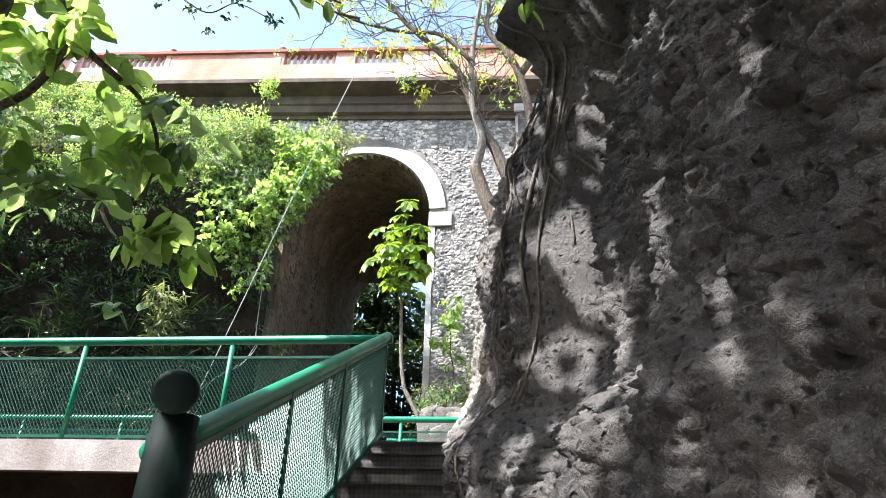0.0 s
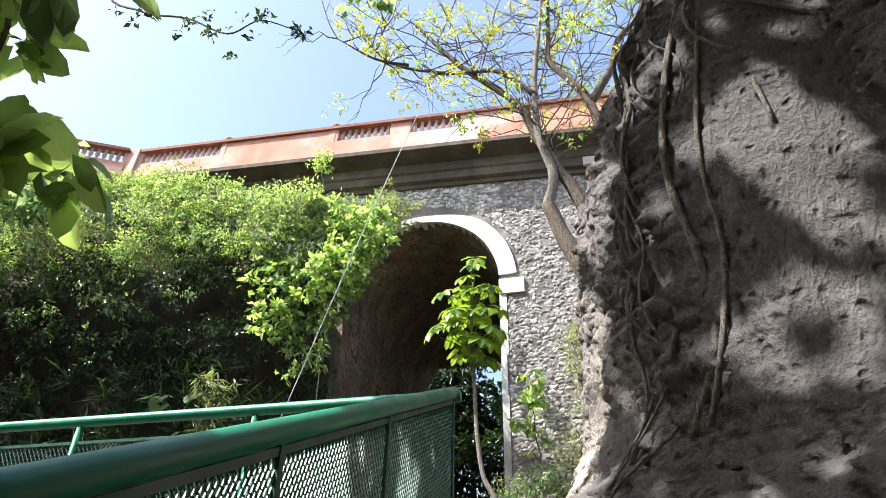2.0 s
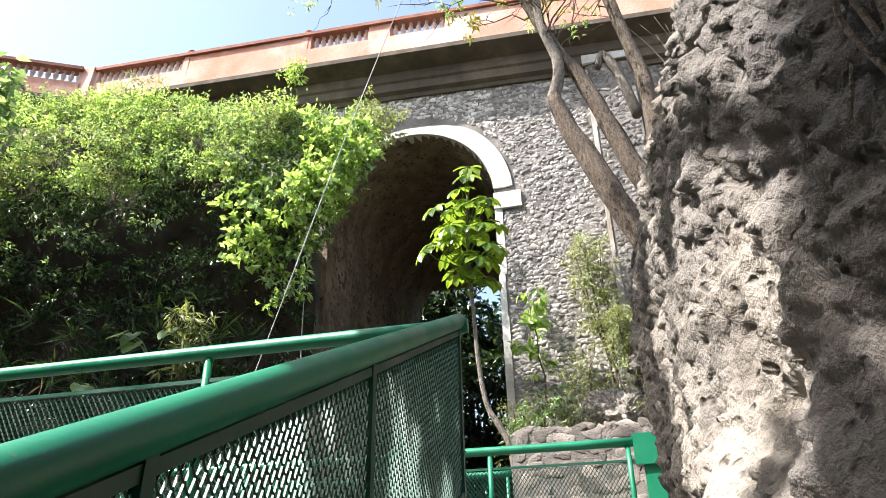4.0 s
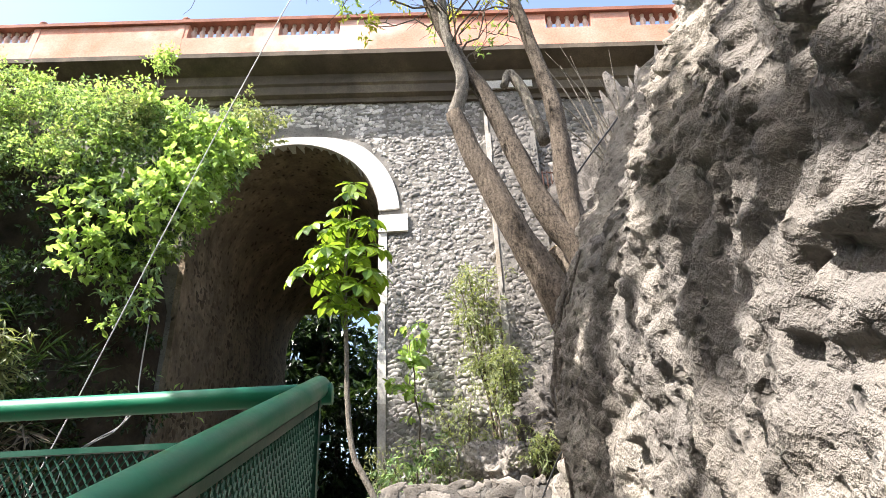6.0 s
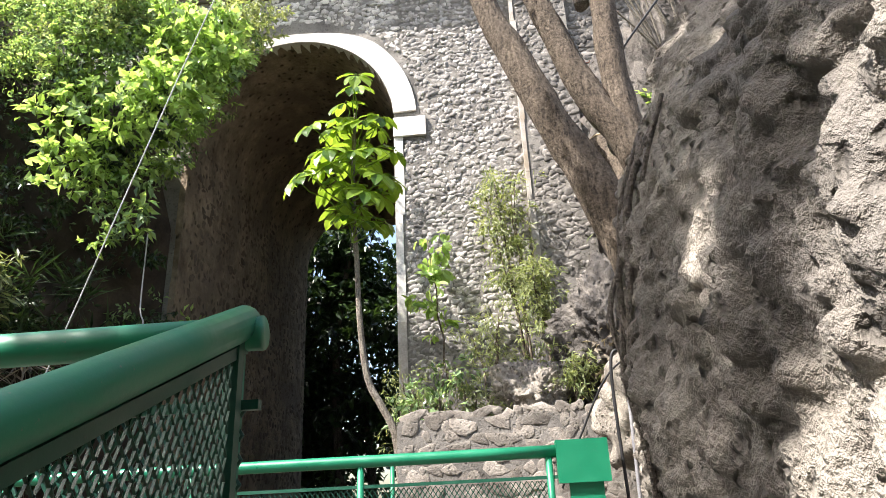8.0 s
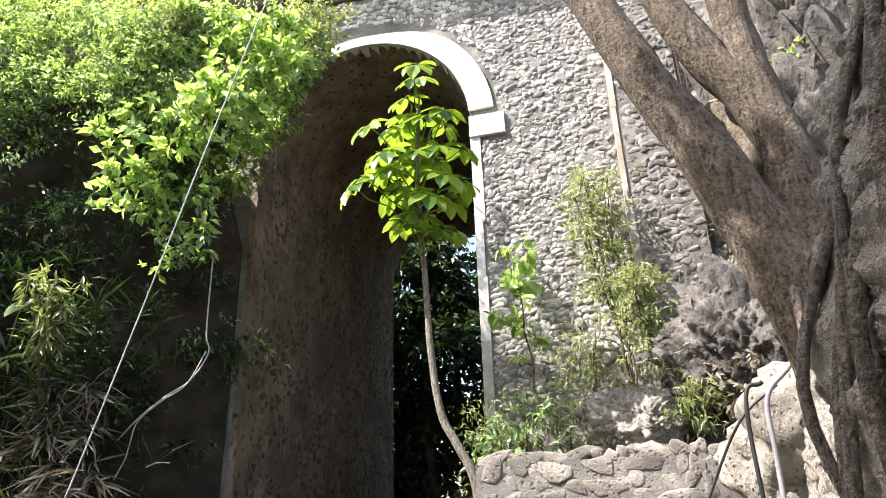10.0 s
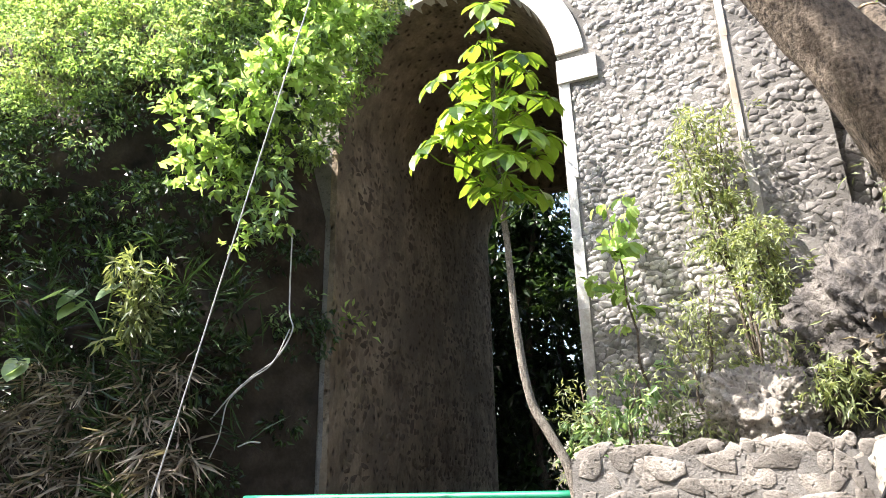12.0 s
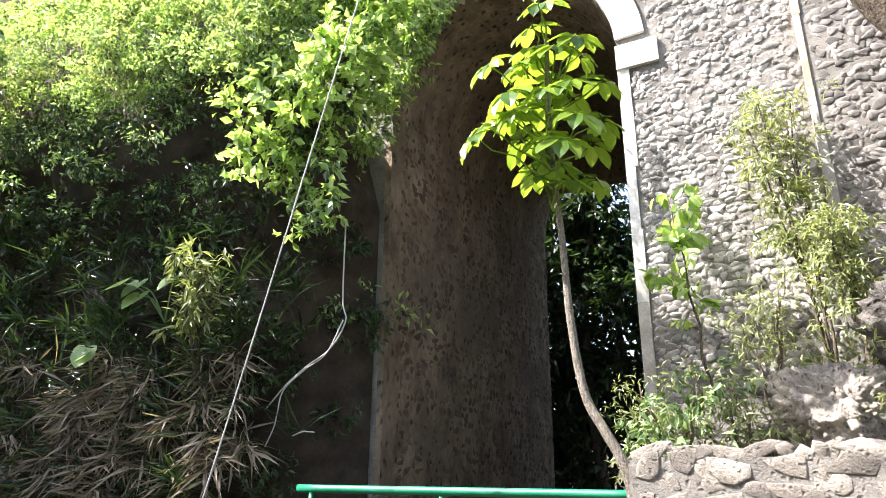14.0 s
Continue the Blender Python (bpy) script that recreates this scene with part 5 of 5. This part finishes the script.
def dry_shrub():
    t = group_of("dry_shrub", (2.7, 13.6, 8.9), "leafless shrub of pale arching twigs on the outcrop", "shrub")
    r = random.Random(44)
    for i in range(14):
        tip = Vector((2.5 + r.uniform(-1.5, 1.1), 13.2 + r.uniform(-0.3, 0.3), 10.2 + r.uniform(-0.5, 1.2)))
        base = Vector((2.7 + r.uniform(-0.2, 0.3), 13.6, 8.9))
        mid = (base + tip) / 2 + Vector((0, 0, r.uniform(0.1, 0.5)))
        part_at("twig", Geo().tube(spline([base, mid, tip], 5), [0.022 * (1 - 0.085 * k) for k in range(11)], 5), M_PALEBARK, t, "", True)


dry_shrub()


def grate():
    g = group_of("iron_grate", (2.0, 16.3, 9.9), "rusty iron grate fixed to the viaduct wall", "grate")
    for i in range(6):
        x = 1.82 + 0.09 * i
        part_at("bar", Geo().beam((x, FY - 0.2, 9.9), (x, FY - 0.2, 11.0), 0.02, 0.02), M_RUST, g)
    for z in (9.95, 10.4, 10.95):
        part_at("crossbar", Geo().beam((1.8, FY - 0.2, z), (2.3, FY - 0.2, z), 0.02, 0.02), M_RUST, g)


grate()


# ---- roots on the rock ----
def on_rock(y, z, lift=0.02):
    p = Vector((rock_x(y, z), y, z))
    return (p.x - rock_relief(p) - lift, y, z)


def roots():
    r = random.Random(6)
    t = group_of("hanging_roots", on_rock(4.3, 2.3), "dry aerial roots running down the rock face", "roots")
    for i in range(17):
        y, z1 = r.uniform(4.15, 4.75), r.uniform(3.2, 5.0)
        z0 = z1 - r.uniform(0.6, 1.9)
        slip = r.uniform(-0.25, 0.12)
        pts = [on_rock(y + slip * (k / 9) ** 2 + 0.018 * math.sin(k * 1.1 + i), z1 + (z0 - z1) * k / 9, 0.012) for k in range(10)]
        part_at("root", Geo().tube(spline(pts, 3), r.uniform(0.003, 0.011), 6, 0.3), M_ROOT, t, "", True)
    for k in range(9):
        y, w = r.uniform(7.45, 8.2), r.uniform(0.006, 0.014)
        pts = [on_rock(y + 0.03 * math.sin(q + k) + 0.02 * q, 4.25 - 0.24 * q, 0.01) for q in range(8)]
        part_at("root", Geo().tube(spline(pts, 4), w, 8, 0.35), M_ROOT, t, "brown woody root", True)
    for y, w in ((4.36, 0.013), (4.30, 0.009)):
        pts = [on_rock(y + 0.08 * max(0.0, 2.75 - z), z, 0.02) for z in (5.2, 4.6, 4.0, 3.5, 3.1, 2.75, 2.5, 2.25)]
        part_at("root", Geo().tube(spline(pts, 5), w, 8, 0.3), M_ROOT, t, "", True)


roots()


# ---- woods beyond the arch ----
def woods():
    r = random.Random(17)
    for i in range(18):
        x, y = -14.5 + 0.85 * i, r.uniform(27.5, 33)
        h = r.uniform(11, 14) if x < -5.6 else r.uniform(9.0, 12.0)
        t = group_of("woodland_tree", (x, y, 2.4), "dark slender tree in the woods beyond the arch", "tree", "woods beyond the arch")
        limb("trunk", [(x, y, 2.3), (x + r.uniform(-0.4, 0.4), y, 2.4 + h * 0.5), (x + r.uniform(-0.8, 0.8), y, 2.4 + h)], 0.2, 0.05, M_BARK, t, 8)
        g = Geo()
        for k in range(14):
            leaf_ball(g, (x + r.uniform(-1.6, 1.6), y + r.uniform(-1, 1), 2.4 + h * r.uniform(0.1, 1.0)), (1.2, 0.9, 1.0), 240, 0.38, 8000 + i * 20 + k, shell=0.3)
        leaves_part("crown", g, M_LEAF_DARK, t)


woods()


# ---- rubble stones of the walls ----
def stone_mesh(seed):
    """A worn rubble stone, one unit across, bulging towards -y."""
    r = random.Random(seed)
    g = Geo()
    n = 7
    ring = [(0.5 * (1 + r.uniform(-0.36, 0.26)) * math.cos(2 * math.pi * k / n + r.uniform(-0.2, 0.2)), 0.5 * (1 + r.uniform(-0.36, 0.26)) * math.sin(2 * math.pi * k / n + r.uniform(-0.2, 0.2))) for k in range(n)]
    tilt = (r.uniform(-0.22, 0.22), r.uniform(-0.22, 0.22))
    for s, d in ((1.04, 0.24), (1.0, -0.02), (0.86, -0.17), (0.50, -0.24)):
        g.v += [(a * s, d + (a * tilt[0] + b * tilt[1] + r.uniform(-0.05, 0.05)) * (d < 0), b * s) for a, b in ring]
    g.v.append((r.uniform(-0.1, 0.1), r.uniform(-0.29, -0.22), r.uniform(-0.1, 0.1)))
    for j in range(3):
        for k in range(n):
            a, b = j * n + k, j * n + (k + 1) % n
            g.f.append((a, b, b + n, a + n))
    g.f += [(3 * n + k, 3 * n + (k + 1) % n, 4 * n) for k in range(n)]
    return g


STONES = [stone_mesh(100 + i) for i in range(14)]
STONE_MESHES = [g.mesh("stone", M_STONE, True) for g in STONES]
LOW_MESHES = [g.mesh("stone", M_WALLSTONE, True) for g in STONES]


def rubble(parent, x0, x1, z0, z1, y, size, seed, single, keep=None, name="stone", proud=0.75, meshes=STONE_MESHES, mat=M_STONE):
    """Rubble in rough courses: single stones as pieces, or joined into one mesh."""
    r = random.Random(seed)
    joined = Geo()
    z = z0
    while z < z1:
        h = size * r.uniform(0.75, 1.15)
        x = x0 + r.uniform(0, size * 0.5)
        while x < x1:
            w = size * r.choice((0.6, 0.8, 1.0, 1.3, 1.9)) * r.uniform(0.85, 1.15)
            cx, cz = x + w / 2, z + h / 2 + r.uniform(-0.03, 0.03)
            if cx + w * 0.4 < x1 and (keep is None or keep(cx, cz)):
                i = r.randrange(14)
                m = pose(cx, y + r.uniform(-0.01, 0.02), cz, 0, r.uniform(-28, 28), 0) @ Matrix.Diagonal((w * 1.08, size * proud * r.uniform(0.4, 1.3), h * r.uniform(0.95, 1.3), 1))
                if single:
                    ob = new(name, meshes[i])
                    ob.parent = parent
                    ob.matrix_basis = m
                else:
                    n = len(joined.v)
                    joined.v += [tuple(m @ Vector(v)) for v in STONES[i].v]
                    joined.f += [tuple(n + k for k in f) for f in STONES[i].f]
            x += w * 0.84
        z += h * 0.84
    if not single:
        ob = part("rubble_stones", joined, mat, parent, smooth=True)
        ob["kind"] = "stuff"


def clear_of_arch(x, z):
    if z > SPRING - 0.5 and math.hypot(x - AX, z - SPRING) < AR + 0.52:
        return False
    if SPRING - 0.5 < z < SPRING and x < AX + AR + 0.72:
        return False
    return not (AX - AR - 0.1 < x < AX + AR + 0.16 and z < SPRING)


def jamb_stones():
    """Rough brown stones of the shaded jamb inside the arch."""
    r, g, z = random.Random(19), Geo(), 1.8
    while z < SPRING + 0.2:
        h, y = 0.15 * r.uniform(0.6, 1.4), FY + 0.36 + r.uniform(0, 0.1)
        while y < FY + DEEP - 0.2:
            w = 0.15 * r.uniform(0.5, 2.2)
            m = pose(AX - AR + 0.005, y + w / 2, z + h / 2, 0, 0, 90) @ pose(0, 0, 0, 0, r.uniform(-35, 35), 0) @ Matrix.Diagonal((w * 1.0, 0.10 * r.uniform(0.1, 1.2), h * r.uniform(0.9, 1.5), 1))
            n, k = len(g.v), r.randrange(14)
            g.v += [tuple(m @ Vector(v)) for v in STONES[k].v]
            g.f += [tuple(n + q for q in f) for f in STONES[k].f]
            y += w * 0.92
        z += h * 0.92
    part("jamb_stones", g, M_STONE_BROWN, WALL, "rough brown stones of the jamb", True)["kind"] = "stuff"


jamb_stones()
rubble(WALL, -1.54, 0.70, 5.9, 7.0, FY, 0.10, 1, True, clear_of_arch)
rubble(WALL, -1.54, 0.70, 4.5, 5.9, FY, 0.10, 6, False, clear_of_arch)
rubble(WALL, -1.54, 0.70, 7.0, 13.5, FY, 0.10, 2, False, clear_of_arch)
rubble(WALL, -6.4, -1.54, 10.0, 13.6, FY, 0.11, 3, False, clear_of_arch)
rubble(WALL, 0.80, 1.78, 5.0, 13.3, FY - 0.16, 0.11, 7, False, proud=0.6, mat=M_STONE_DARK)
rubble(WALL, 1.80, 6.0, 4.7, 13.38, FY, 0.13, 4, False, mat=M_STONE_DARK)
rubble(LOW, -1.20, 1.9, 2.9, 4.14, 13.27, 0.15, 5, True, proud=0.26, meshes=LOW_MESHES)
